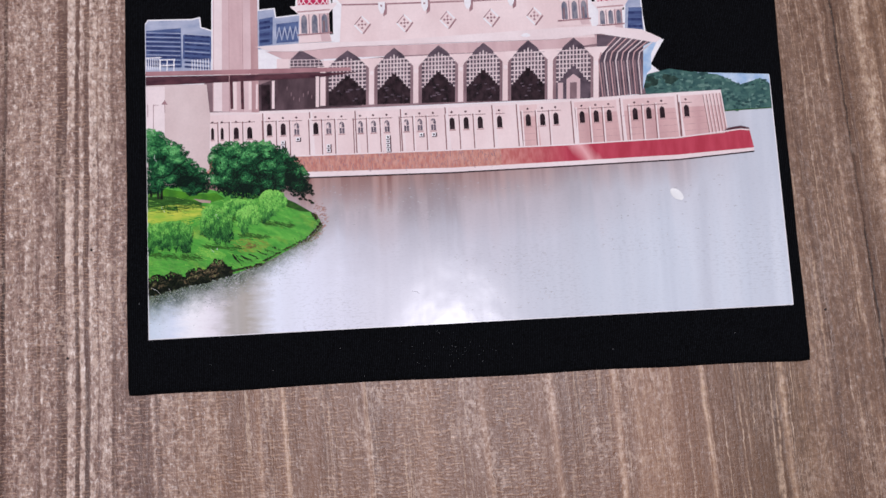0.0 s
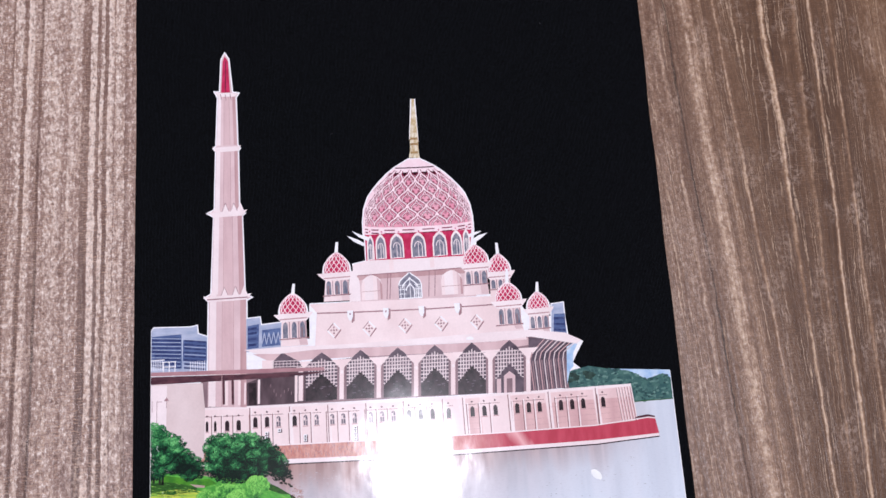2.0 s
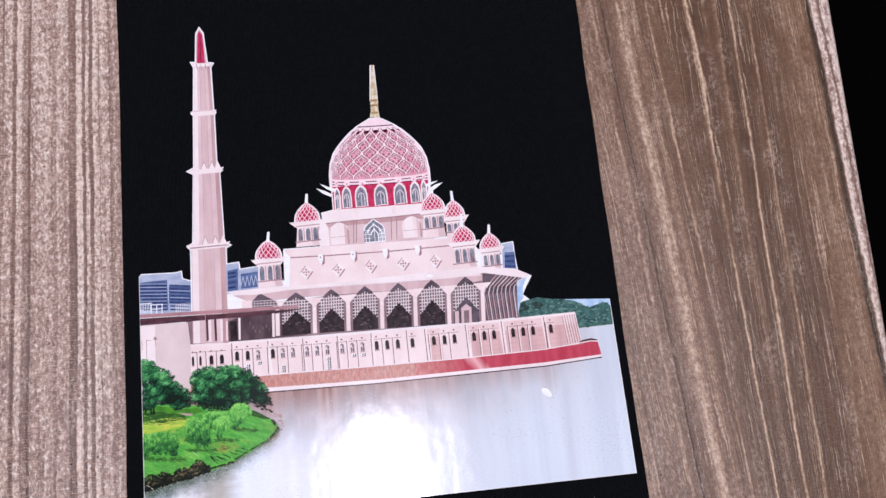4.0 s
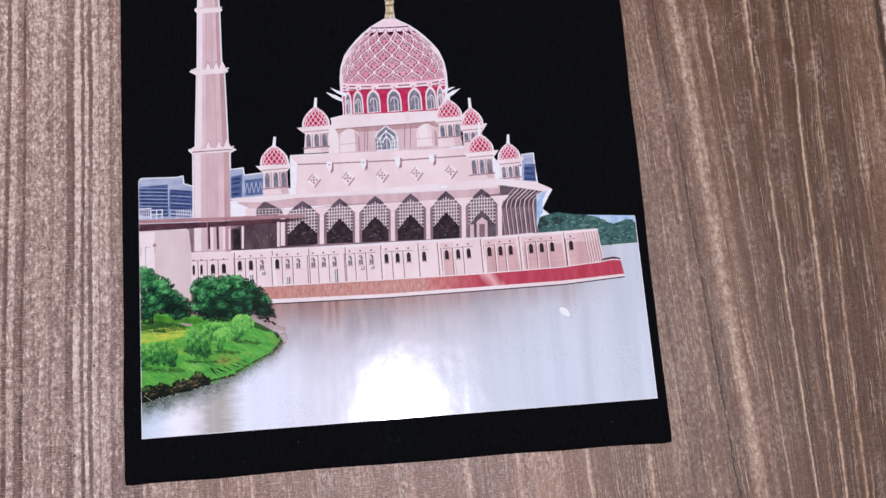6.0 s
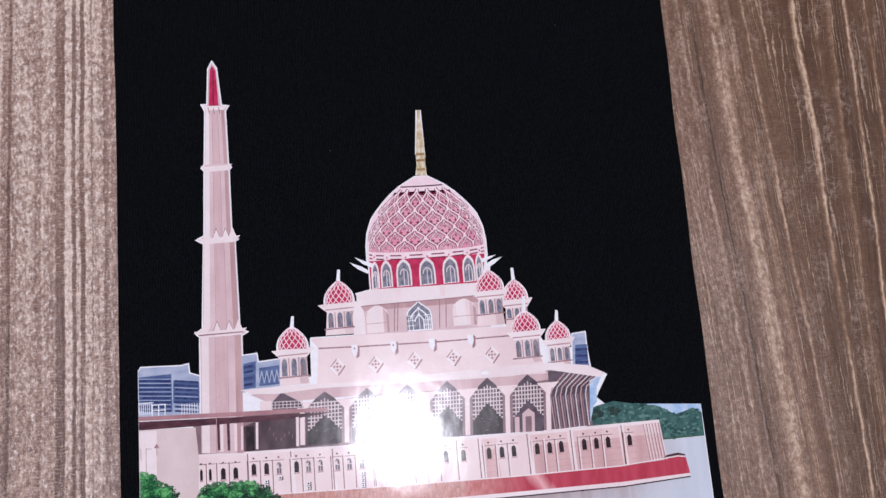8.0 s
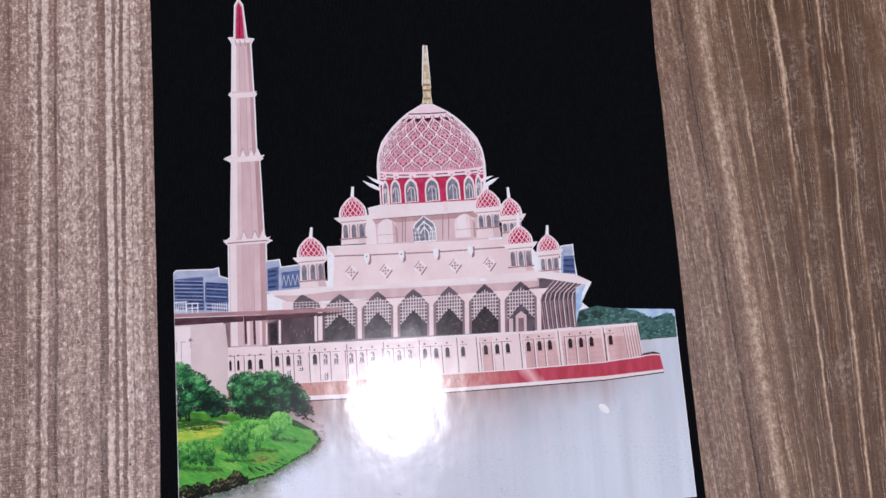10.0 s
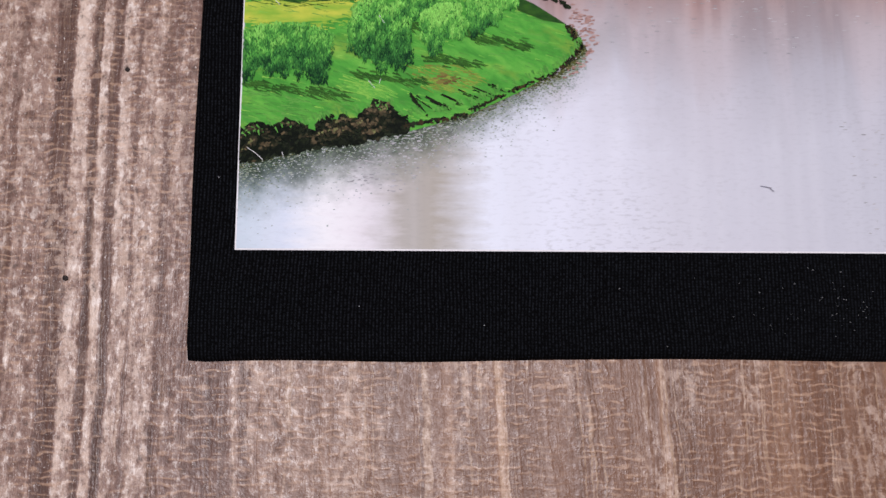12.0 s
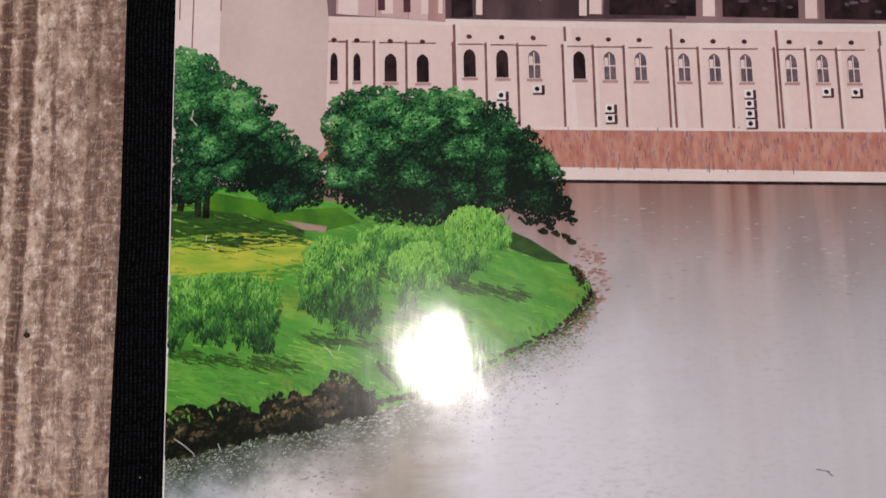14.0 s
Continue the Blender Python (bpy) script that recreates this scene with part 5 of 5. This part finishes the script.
# minaret
def minaret():
    rows = [([(22.5, 75.2), (37.9, 74)], [(23.4, 118.7), (38.4, 118)]), ([(24.4, 120.6), (37.8, 120.1)], [(25.6, 154.6), (37.3, 154.3)]), ([(26.1, 156.7), (36.1, 156.5)], [(26.9, 183.4), (36, 183.2)]), ([(27, 185.2), (35.8, 185.2)], [(27.9, 207.6), (35.1, 207.4)])]
    body = flat("minaret", [MINARET], ROSE, picture, 11, "tall tapering rose minaret in four tiers")
    for k, ((a, b), (c, d)) in enumerate(rows):
        at = quad(a, b, d, c)
        tier = flat("tier", [[at(0, 0), at(1, 0), at(1, 1), at(0, 1)]], ROSE, body, 12)
        flat("facet", [[at(0.38, 0), at(0.64, 0), at(0.64, 1), at(0.38, 1)]], ROSE_SOFT, tier, 13)
        flat("facet_line", [stroke(at(u, 0), at(u, 1), 0.22) for u in (0.36, 0.66)], ROSE_DIM, tier, 14)
        flat("facet_lit", [[at(0.02, 0), at(0.2, 0), at(0.2, 1), at(0.02, 1)]], ROSE_LIT, tier, 13)
        flat("facet_deep", [[at(0.84, 0), at(1, 0), at(1, 1), at(0.84, 1)]], ROSE_DIM, tier, 13)
        if k < 3:
            y = c[1]
            x0, x1 = c[0], d[0]
            g = 1.8 if k < 2 else 0.9
            ledge = flat("balcony", [[(x0 - 0.2, y - 1.2), (x1 + 0.2, y - 1.0), (x1 + g + 0.6, y + 1.6), (x1, y + 1.2), (x0, y + 1.0), (x0 - g - 0.6, y + 1.4)]], ROSE_LIT, body, 15)
            flat("balcony_shade", [stroke((x0 - g * 0.4, y - 0.2), (x1 + g * 0.4, y), 0.5)], ROSE_LINE, ledge, 15)
            if k < 2:
                flat("gable", [[(x0 + (x1 - x0) * u - 1.5, y + 1.1), (x0 + (x1 - x0) * u + 1.5, y + 1.1), (x0 + (x1 - x0) * u, y + 5.0)] for u in (0.12, 0.42, 0.72, 0.95)], ROSE_LIT, ledge, 15)
                flat("gable_line", [stroke((x0 + (x1 - x0) * u + q, y + 1.2), (x0 + (x1 - x0) * u, y + 4.8), 0.2) for u in (0.42, 0.72) for q in (-1.4, 1.4)], ROSE_LINE, ledge, 16)
    crown = [(27, 209.9), (27.9, 207.6), (35.1, 207.4), (36.5, 208.9), (34.2, 209.1), (29, 209.4)]
    flat("crown", [crown], ROSE_LIT, body, 15)
    flat("crown_line", [stroke((p[0], p[1]), (p[0] + 0.4, p[1] - 2.6), 0.3) for p in [(29, 208.9), (31, 208.5), (33.1, 208.6)]], ROSE_LINE, body, 16)
    flat("cap", [[(29.3, 209.4), (30.1, 224.2), (31, 226.4), (32.4, 224.1), (33.1, 209.4)]], CRIMSON, body, 15, "crimson pointed cap with a white rim")
    flat("cap_line", [stroke(*[(31.4, 224.1), (31.1, 209.6)], 0.5)], DOME_HOLE, body, 16)
    # shafts below the canopy
    flat("shaft_gap", [rect(*p[0], *p[1]) for p in ([(28.4, 75.7), (29.4, 87.5)], [(32, 75.4), (33, 87.2)])], MAROON, body, 14)


minaret()

# ---- the green bank ----
def scatter(shape, n, rx, ry, keep=None, turn=0.0):
    xs, ys = [p[0] for p in shape], [p[1] for p in shape]
    out = []
    tries = 0
    while len(out) < n and tries < n * 12:
        tries += 1
        x, y = RND.uniform(min(xs), max(xs)), RND.uniform(min(ys), max(ys))
        if inside(shape, x, y) and (keep is None or RND.random() < keep(x, y)):
            s = RND.uniform(0.6, 1.3)
            out.append(blob(x, y, rx * s, ry * s, 7, 0.4, RND.uniform(-turn, turn)))
    return out


def clip_left(shapes):
    return [[(max(0.2, x), max(0.2, y)) for x, y in s] for s in shapes]


bank = flat("grass_bank", clip_left([BANK]), GRASS, picture, 10, "bright green grass bank with dark stones along the water")
flat("yellow_grass", clip_left([[(-0.7, 42.1), (7.6, 42.8), (16.8, 42.5), (22.9, 41), (13.7, 39), (6.2, 38.6), (-0.8, 39)]]), GRASS_YELLOW, bank, 11)
def blades(field, n, length, lean, ink_used, layer):
    """Short grass strokes inside a field."""
    out = []
    xs, ys = [p[0] for p in field], [p[1] for p in field]
    while len(out) < n:
        x, y = RND.uniform(min(xs), max(xs)), RND.uniform(min(ys), max(ys))
        k = length * RND.uniform(0.5, 1.4)
        if inside(field, x, y) and inside(field, x + k, y + lean * k):
            out.append(stroke((x, y), (x + k, y + (lean + RND.uniform(-0.2, 0.2)) * k), RND.uniform(0.1, 0.24), 0.05))
    return tagged(flat("grass_texture", clip_left(out), ink_used, bank, layer), kind="stuff")


blades([(-0.9, 43.6), (7.6, 44.2), (18.3, 43.6), (25.2, 41), (14.5, 37.3), (6.2, 36.9), (-0.9, 37.5)], 380, 1.6, -0.05, GRASS_YELLOW, 12)
blades(BANK, 420, 1.8, -0.2, LAWN_FINE, 11)
blades(BANK, 220, 1.6, -0.25, LAWN_LIT, 12)
blades([(-0.3, 26.9), (11.6, 28.2), (19.8, 26.6), (18.4, 22.2), (8, 21.2), (0.3, 19.9)], 200, 1.4, -0.2, LAWN_FINE, 12)
blades([(27, 31.5), (36, 31.6), (42, 29), (38, 26.6), (30, 27)], 150, 1.6, -0.35, DRY_GRASS, 12)
blades([(16, 30), (24, 28), (27.6, 25.6), (22, 25), (14.6, 27)], 90, 1.8, -0.35, LAWN_LIT, 12)
blades([(-1, 47.9), (9, 48), (19.8, 45.1), (19.4, 42.5), (9.2, 41), (-0.6, 42.4)], 240, 1.7, -0.08, LAWN_SHADE, 12)
flat("tree_shadow", clip_left([[(-0.4, 47.1), (7.5, 47.3), (18.3, 44.6), (17.9, 43), (9.1, 42), (0, 43.2)]]), GRASS_DARK, bank, 11)
flat("grass_verge", clip_left([[(5.2, 49.8), (11.3, 48.6), (16.7, 47.2), (22.9, 47.4), (25.9, 45.3), (19.8, 44), (9.8, 46.6), (5.2, 47.3)]]), ink("ink_verge", (84, 150, 44), (60, 120, 40), 300, 300), bank, 12)
flat("path", [[(15.2, 45.8), (21.3, 44.8), (21, 44), (17.9, 44.4)]], EARTH, bank, 13)
flat("bank_shade", [[(45.6, 44.3), (49.1, 42.6), (54.4, 39.1), (50.6, 39.7), (46, 41.5)]], GRASS_DARK, bank, 12)
def rock_mass(shape, n, flecks):
    """Dark boulders piled at the water: a ragged dark mass with brown and mossy facets."""
    edge = []
    for p, q in zip(shape, shape[1:] + shape[:1]):
        k = max(1, int(math.hypot(q[0] - p[0], q[1] - p[1]) / 0.5))
        edge += [(p[0] + (q[0] - p[0]) * i / k + RND.uniform(-0.25, 0.25), p[1] + (q[1] - p[1]) * i / k + RND.uniform(-0.3, 0.3)) for i in range(k)]
    mass = flat("shore_rock", clip_left([edge]), ROCK, bank, 14, "dark boulders at the water's edge")
    foliage("facet", grown(shape, -0.2), n, 0.3, ROCK_INKS, mass, 15, 2.4, 1.6, flecks)


rock_mass([(-0.3, 15), (-0.2, 20.2), (3, 21.3), (5.2, 20.6), (7.4, 21.9), (10.2, 21.4), (11.6, 19.9), (13, 20.4), (13.6, 17.0), (9.6, 16.2), (5.4, 15.2), (2, 14.2)], 1100, 0.15)
rock_mass([(12.4, 21), (13.2, 22.1), (15.6, 21.6), (17, 22.8), (18.6, 21.9), (20.2, 22), (20.8, 18.0), (16, 17.4), (13, 17.0)], 600, 0.1)
rock_mass([(19.4, 22.6), (20.8, 23.9), (22, 25.3), (24.2, 24.7), (26, 23.4), (27.4, 21.9), (28, 19.9), (24, 18.9), (20.2, 18.0)], 600, -0.04)
ridges = []
for x0, y0, x1, y1, w in ((27.9, 26.2, 31.2, 22.4, 0.5), (28.8, 26, 32.6, 22.9, 0.35), (30.4, 26, 35.2, 23.6, 0.45), (33, 26.2, 37.2, 24.4, 0.4), (35.8, 27.2, 40.2, 25.2, 0.4), (38, 27.6, 42, 26.0, 0.3), (40.6, 28.4, 44.2, 27, 0.25)):
    for k in range(9):
        u, v = sorted((RND.random(), RND.random()))
        q = RND.uniform(-0.35, 0.35)
        ridges.append(stroke((x0 + (x1 - x0) * u, y0 + (y1 - y0) * u + q), (x0 + (x1 - x0) * v, y0 + (y1 - y0) * v + q), w * RND.uniform(0.4, 1.1), 0.08))
tagged(flat("eroded_ridge", ridges, ROCK_INKS[1], bank, 14, "dark eroded ridges in the grass"), kind="stuff")
tagged(flat("bare_earth", scatter([(31.8, 29), (33.8, 30.2), (36.6, 29.4), (35.4, 28.2), (33, 28)], 18, 0.6, 0.2, None, 0.4), EARTH_RED, bank, 13), kind="stuff")

SHORE = [(-0.4, 15.9), (2.9, 16.6), (8, 17.6), (13.9, 19.3), (19.9, 20.7), (25.8, 21.7), (31.8, 22.7), (37.9, 23.9), (42.5, 26.2), (47.9, 28.8), (52.2, 30.6), (54.9, 32.9), (56.7, 35.2), (55.5, 37.5), (54.4, 39.1)]
def on_shore(s):
    i = int(s)
    return tuple(SHORE[i][j] + (SHORE[i + 1][j] - SHORE[i][j]) * (s - i) for j in (0, 1))


stones, brown, overhang = [], [], []
for k in range(380):
    s = RND.uniform(3.0, len(SHORE) - 1.001)
    x, y = on_shore(s)
    y -= 0.9 if s < 7 else 0.2
    size = 0.55 if s < 7 else 0.4
    (brown if RND.random() < 0.2 else stones).append(blob(x + RND.uniform(-0.5, 0.5), y + RND.uniform(-0.6, 0.5) * size, RND.uniform(0.3, 1.0) * size, RND.uniform(0.25, 0.6) * size, 7, 0.4, RND.uniform(-0.5, 0.9)))
flat("shore_stone", clip_left(stones), ROCK, bank, 14, "dark stones at the water's edge")
flat("brown_stone", clip_left(brown), ROCK_BROWN, bank, 15)
for k in range(160):
    x, y = on_shore(RND.uniform(0.2, len(SHORE) - 3.001))
    y += RND.uniform(0.4, 1.6) + (2.2 if x < 26 else 0.0)
    overhang.append(stroke((x, y + 0.5), (x + RND.uniform(0.1, 0.8), y - RND.uniform(0.1, 0.5)), RND.uniform(0.25, 0.5), 0.08))
tagged(flat("overhanging_grass", clip_left(overhang), LAWN_FINE, bank, 16), kind="stuff")
# stippled reflections below the bank
def stipple(low, high, n, length, lean=0.25):
    out = []
    for k in range(n):
        s = RND.random() * (len(SHORE) - 1.001)
        i = int(s)
        x = SHORE[i][0] + (SHORE[i + 1][0] - SHORE[i][0]) * (s - i)
        y = SHORE[i][1] + (SHORE[i + 1][1] - SHORE[i][1]) * (s - i)
        y -= low + abs(RND.gauss(0, high)) * (1.2 - s / len(SHORE))
        x += RND.uniform(-0.5, 0.5) + s * 0.05
        out.append(blob(x, y, RND.uniform(0.12, 0.45) * length, RND.uniform(0.05, 0.1), 6, 0.3, RND.uniform(-0.1, lean)))
    return clip_left(out)


tagged(flat("dark_reflection", stipple(0.3, 1.0, 2200, 0.55), RIPPLE_DARK, picture, 8), kind="stuff")
tagged(flat("green_reflection", stipple(0.8, 2.6, 2600, 0.55), RIPPLE_GREEN, picture, 7), kind="stuff")
tagged(flat("pale_reflection", stipple(1.6, 5.0, 1600, 0.5), RIPPLE_PALE, picture, 6), kind="stuff")
flat("rose_reflection", scatter([(55.3, 43), (59.6, 41.3), (60.1, 36.6), (58, 32), (53.3, 29.1), (54.1, 32.1)], 170, 0.4, 0.16), RIPPLE_ROSE, picture, 7)
flat("rose_ripple", scatter([(56.2, 47.8), (119.9, 46.6), (138.5, 43.3), (93, 34.4), (63.1, 34.1)], 200, 0.4, 0.06), RIPPLE_GREY, picture, 4)
flat("grey_ripple", scatter([(99.9, 24.6), (129.7, 24.8), (133.8, 4.1), (104.2, 2)], 130, 0.35, 0.08) + scatter([(145.5, 37.2), (195.2, 45.9), (200.4, 22.8), (147.6, 16.3)], 80, 0.35, 0.08), RIPPLE_GREY, picture, 4)
flat("grey_ripple", scatter([(19.9, 17), (34.8, 22.6), (37.8, 17.4), (25.8, 9.6), (17, 10.5)], 200, 0.35, 0.1), RIPPLE_GREY, picture, 5)


def tree(shape, name, n, dusk, label):
    """A printed tree: a ragged dark mass and a crown of small leaves in lit clumps."""
    crown, core = grown(shape, -0.1), grown(shape, -1.5)
    ragged = []
    for a, b in zip(core, core[1:] + core[:1]):
        k = max(1, int(math.hypot(b[0] - a[0], b[1] - a[1]) / 0.6))
        for i in range(k):
            ragged.append((a[0] + (b[0] - a[0]) * i / k + RND.uniform(-0.4, 0.4), a[1] + (b[1] - a[1]) * i / k + RND.uniform(-0.4, 0.4)))
    t = flat(name, clip_left([ragged]), CROWN_DEPTH, picture, 15, label)
    foliage("foliage", crown, n, 0.21, TREE_INKS, t, 16, 4.0, 3.2, dusk)
    return t


big_tree = [(20.9, 53.6), (20.4, 58.4), (21.3, 62.5), (24.4, 64.1), (27.6, 64.7), (32.3, 64.2), (37.9, 64.4), (42.6, 63.2), (46.5, 60.7), (50, 58.2), (53, 54.1), (53.7, 51.7), (54.8, 48.5), (55.2, 44.5), (53.1, 45), (49.2, 44.6), (46.1, 46.9), (42.2, 45.1), (36.7, 44.6), (30.6, 45.2), (25.9, 46.1), (22.9, 47.7), (21.3, 50.4)]
tree(big_tree, "big_tree", 17000, 0.03, "broad dark green tree on the bank")
flat("hanging_twig", [blob(*p, 0.7, 0.4, 7, 0.4, -0.5) for p in [(52.6, 43.4), (53.8, 43), (54.7, 42.3), (51.9, 44.2), (54.7, 46.5), (55.1, 45.3), (50.7, 43.8)]], ROCK, picture, 15)
side_tree = [(-0.1, 49.5), (-0.4, 69.2), (0.9, 70.8), (3.2, 69.6), (4.8, 68.7), (7.2, 66.7), (8.8, 65), (11.9, 64.6), (12.7, 62.6), (14.3, 59.7), (16.6, 57.3), (19.8, 55.2), (20.9, 52.8), (20.9, 48.1), (18.2, 46.9), (15.2, 46.7), (12.9, 48.2), (10.6, 49), (9, 49.4), (6.7, 50.2), (4.5, 47.9), (3, 47.5)]
tree(side_tree, "side_tree", 13000, -0.04, "green trees standing behind the bank")
flat_each("tree_trunk", [stroke(*p, 0.9) for p in ([(3.8, 49.8), (3.8, 46.3)], [(5, 50), (4.9, 46.1)], [(1.8, 49.5), (1.4, 47.1)])], ROCK, picture, 15)

def willow(crown, name, n, dusk, label):
    """A drooping willow: a soft mass of hanging strands, lit at the crown and dark below."""
    w = flat(name, clip_left([grown(crown, -0.9)]), WILLOW_DEPTH, picture, 20, label)
    low = min(p[1] for p in crown)
    x0, x1 = min(p[0] for p in crown), max(p[0] for p in crown)
    dark = []
    for k in range(int((x1 - x0) * 9)):
        x, y = RND.uniform(x0 + 0.5, x1 + 1.6), low + RND.gauss(0.3, 0.45)
        y -= (x - x0) * 0.12
        dark.append(stroke((x, y), (x + RND.uniform(0.8, 1.9), y - RND.uniform(0.2, 0.8)), RND.uniform(0.15, 0.4), 0.06))
    tagged(flat("lawn_shade", clip_left(dark), LAWN_SHADE, w, 14), kind="stuff")
    foliage("foliage", grown(crown, -0.2), n * 2, 0.17, WILLOW_INKS, w, 21, dusk=dusk, hang=1.7)


willow([(24.6, 42.0), (25.2, 44), (28, 45.2), (32, 45), (36, 44.4), (37.2, 43), (33, 41.6), (30.6, 40.4), (28.4, 38.6), (26.6, 40)], "willow", 900, 0.02, "pale green drooping willow on the bank")
willow([(36.8, 44.6), (38.2, 46.8), (41, 47.7), (44, 47.3), (46, 45.8), (46.6, 43.2), (45.2, 41.2), (43.6, 41.8), (43.2, 38.8), (41, 38.6), (39.4, 36.2), (37.4, 36.9), (36.9, 40.4)], "willow", 1500, -0.1, "pale green drooping willow on the bank")
willow([(29, 39), (30, 41.2), (32.2, 42.6), (36.6, 42.8), (37.6, 39.4), (37.8, 36.4), (35.2, 35.9), (33.8, 36.6), (33.1, 33.1), (31.2, 32.8), (30.2, 35.8)], "willow", 1100, -0.12, "pale green drooping willow on the bank")
willow([(17.2, 38.6), (18, 42), (20.4, 43.8), (24.2, 43.4), (27.2, 41.4), (28.4, 39), (28.3, 36), (28.8, 32.6), (27, 29.8), (24.4, 31), (22.2, 31.2), (19.2, 32), (17.8, 34.2)], "willow", 1700, 0.06, "dark green drooping willow on the bank")
willow([(-0.4, 29.6), (-0.4, 37.4), (2.4, 38.4), (6, 39), (10, 39), (13.2, 38.4), (15.4, 37), (15.6, 33), (14.2, 28.2), (12.4, 27.8), (10.4, 29.2), (8.4, 29.6), (6.2, 28.9), (3.4, 29.8), (1.2, 28.7)], "willow", 2000, 0.1, "dark green drooping willow on the bank")

# ---- marks on the glossy face ----
# flat white ellipse stands in for a highlight in the gloss
flat("painted_glint", [blob(175.2, 38.6, 2.6, 1.5, 14, 0.06, -0.75)], MARK, picture, 11, "flat white patch painted as a highlight on the gloss")
flat("eave_mark", [blob(*[(128.9, 96)][0], 1.6, 0.7, 12, 0.15)], PAPER, picture, 16, "small pale oval patch")
mark = flat("speck", [stroke((86.2, 11.2), (88.0, 10.9), 0.14), stroke((87.6, 11.0), (88.4, 10.3), 0.12)], GLASS, picture, 11, "tiny dark hooked speck")
scuffs = [stroke((x, y), (x + RND.uniform(-1.5, 0.6), y + RND.uniform(0.6, 1.6)), 0.08) for x, y in [(5, 42.8), (6.1, 41.6), (3.5, 59), (2.7, 59.8), (22.8, 28), (22.1, 27.3), (23.6, 38.7), (2.9, 15.9), (4.1, 14.8), (7.4, 15.4)]]
flat("scratch", clip_left(scuffs), MARK, picture, 24, "fine pale scratches")

# ---- crumbs on the table, lint and built-in knit glints on the cloth ----
def crumb(x, y, r, name, material, label, category, z):
    bm = bmesh.new()
    bmesh.ops.create_icosphere(bm, subdivisions=2, radius=r * MM)
    for v in bm.verts:
        v.co *= 1 + 0.35 * noise.noise(v.co * 900 + Vector((x, y, 0)))
        v.co.z *= 0.55
        v.co += Vector((x * MM, y * MM, z + r * 0.5 * MM))
    return tagged(part(name, bm, material, None, label), category=category)


for x, y, r in ((-19.3, 30.9, 0.42), (-30.4, 29.0, 0.36), (221.1, -2.0, 0.42), (-27.1, -4.4, 0.45)):
    tagged(crumb(x, y, r, "crumb", CRUMB, "tiny dark crumb on the wooden table", "crumb", TABLE_Z), group="crumbs on the table")
bm = bmesh.new()
# clustered specks stand in for glints of light on the knit
for k in range(70):
    x, y = RND.gauss(96, 9), RND.gauss(-9.5, 3.2)
    if -16 < y < -1.5:
        r = RND.uniform(0.03, 0.08)
        bmesh.ops.create_icosphere(bm, subdivisions=1, radius=r * MM, matrix=Matrix.Translation((x * MM, y * MM, -0.0003 + r * 0.4 * MM)))
for x, y in ((76.0, 188.0), (171.0, 236.0), (190.0, -8.0), (150.0, -11.0), (40.0, -12.0), (62.0, -6.0), (-3.0, 12.0), (20.0, -9.0)):
    bmesh.ops.create_icosphere(bm, subdivisions=1, radius=0.1 * MM, matrix=Matrix.Translation((x * MM, y * MM, -0.0002)))
tagged(part("lint", bm, LINT_AND_GLINT, None, "pale specks on the black cloth: lint, and knit glints built as specks"), category="lint", kind="stuff")
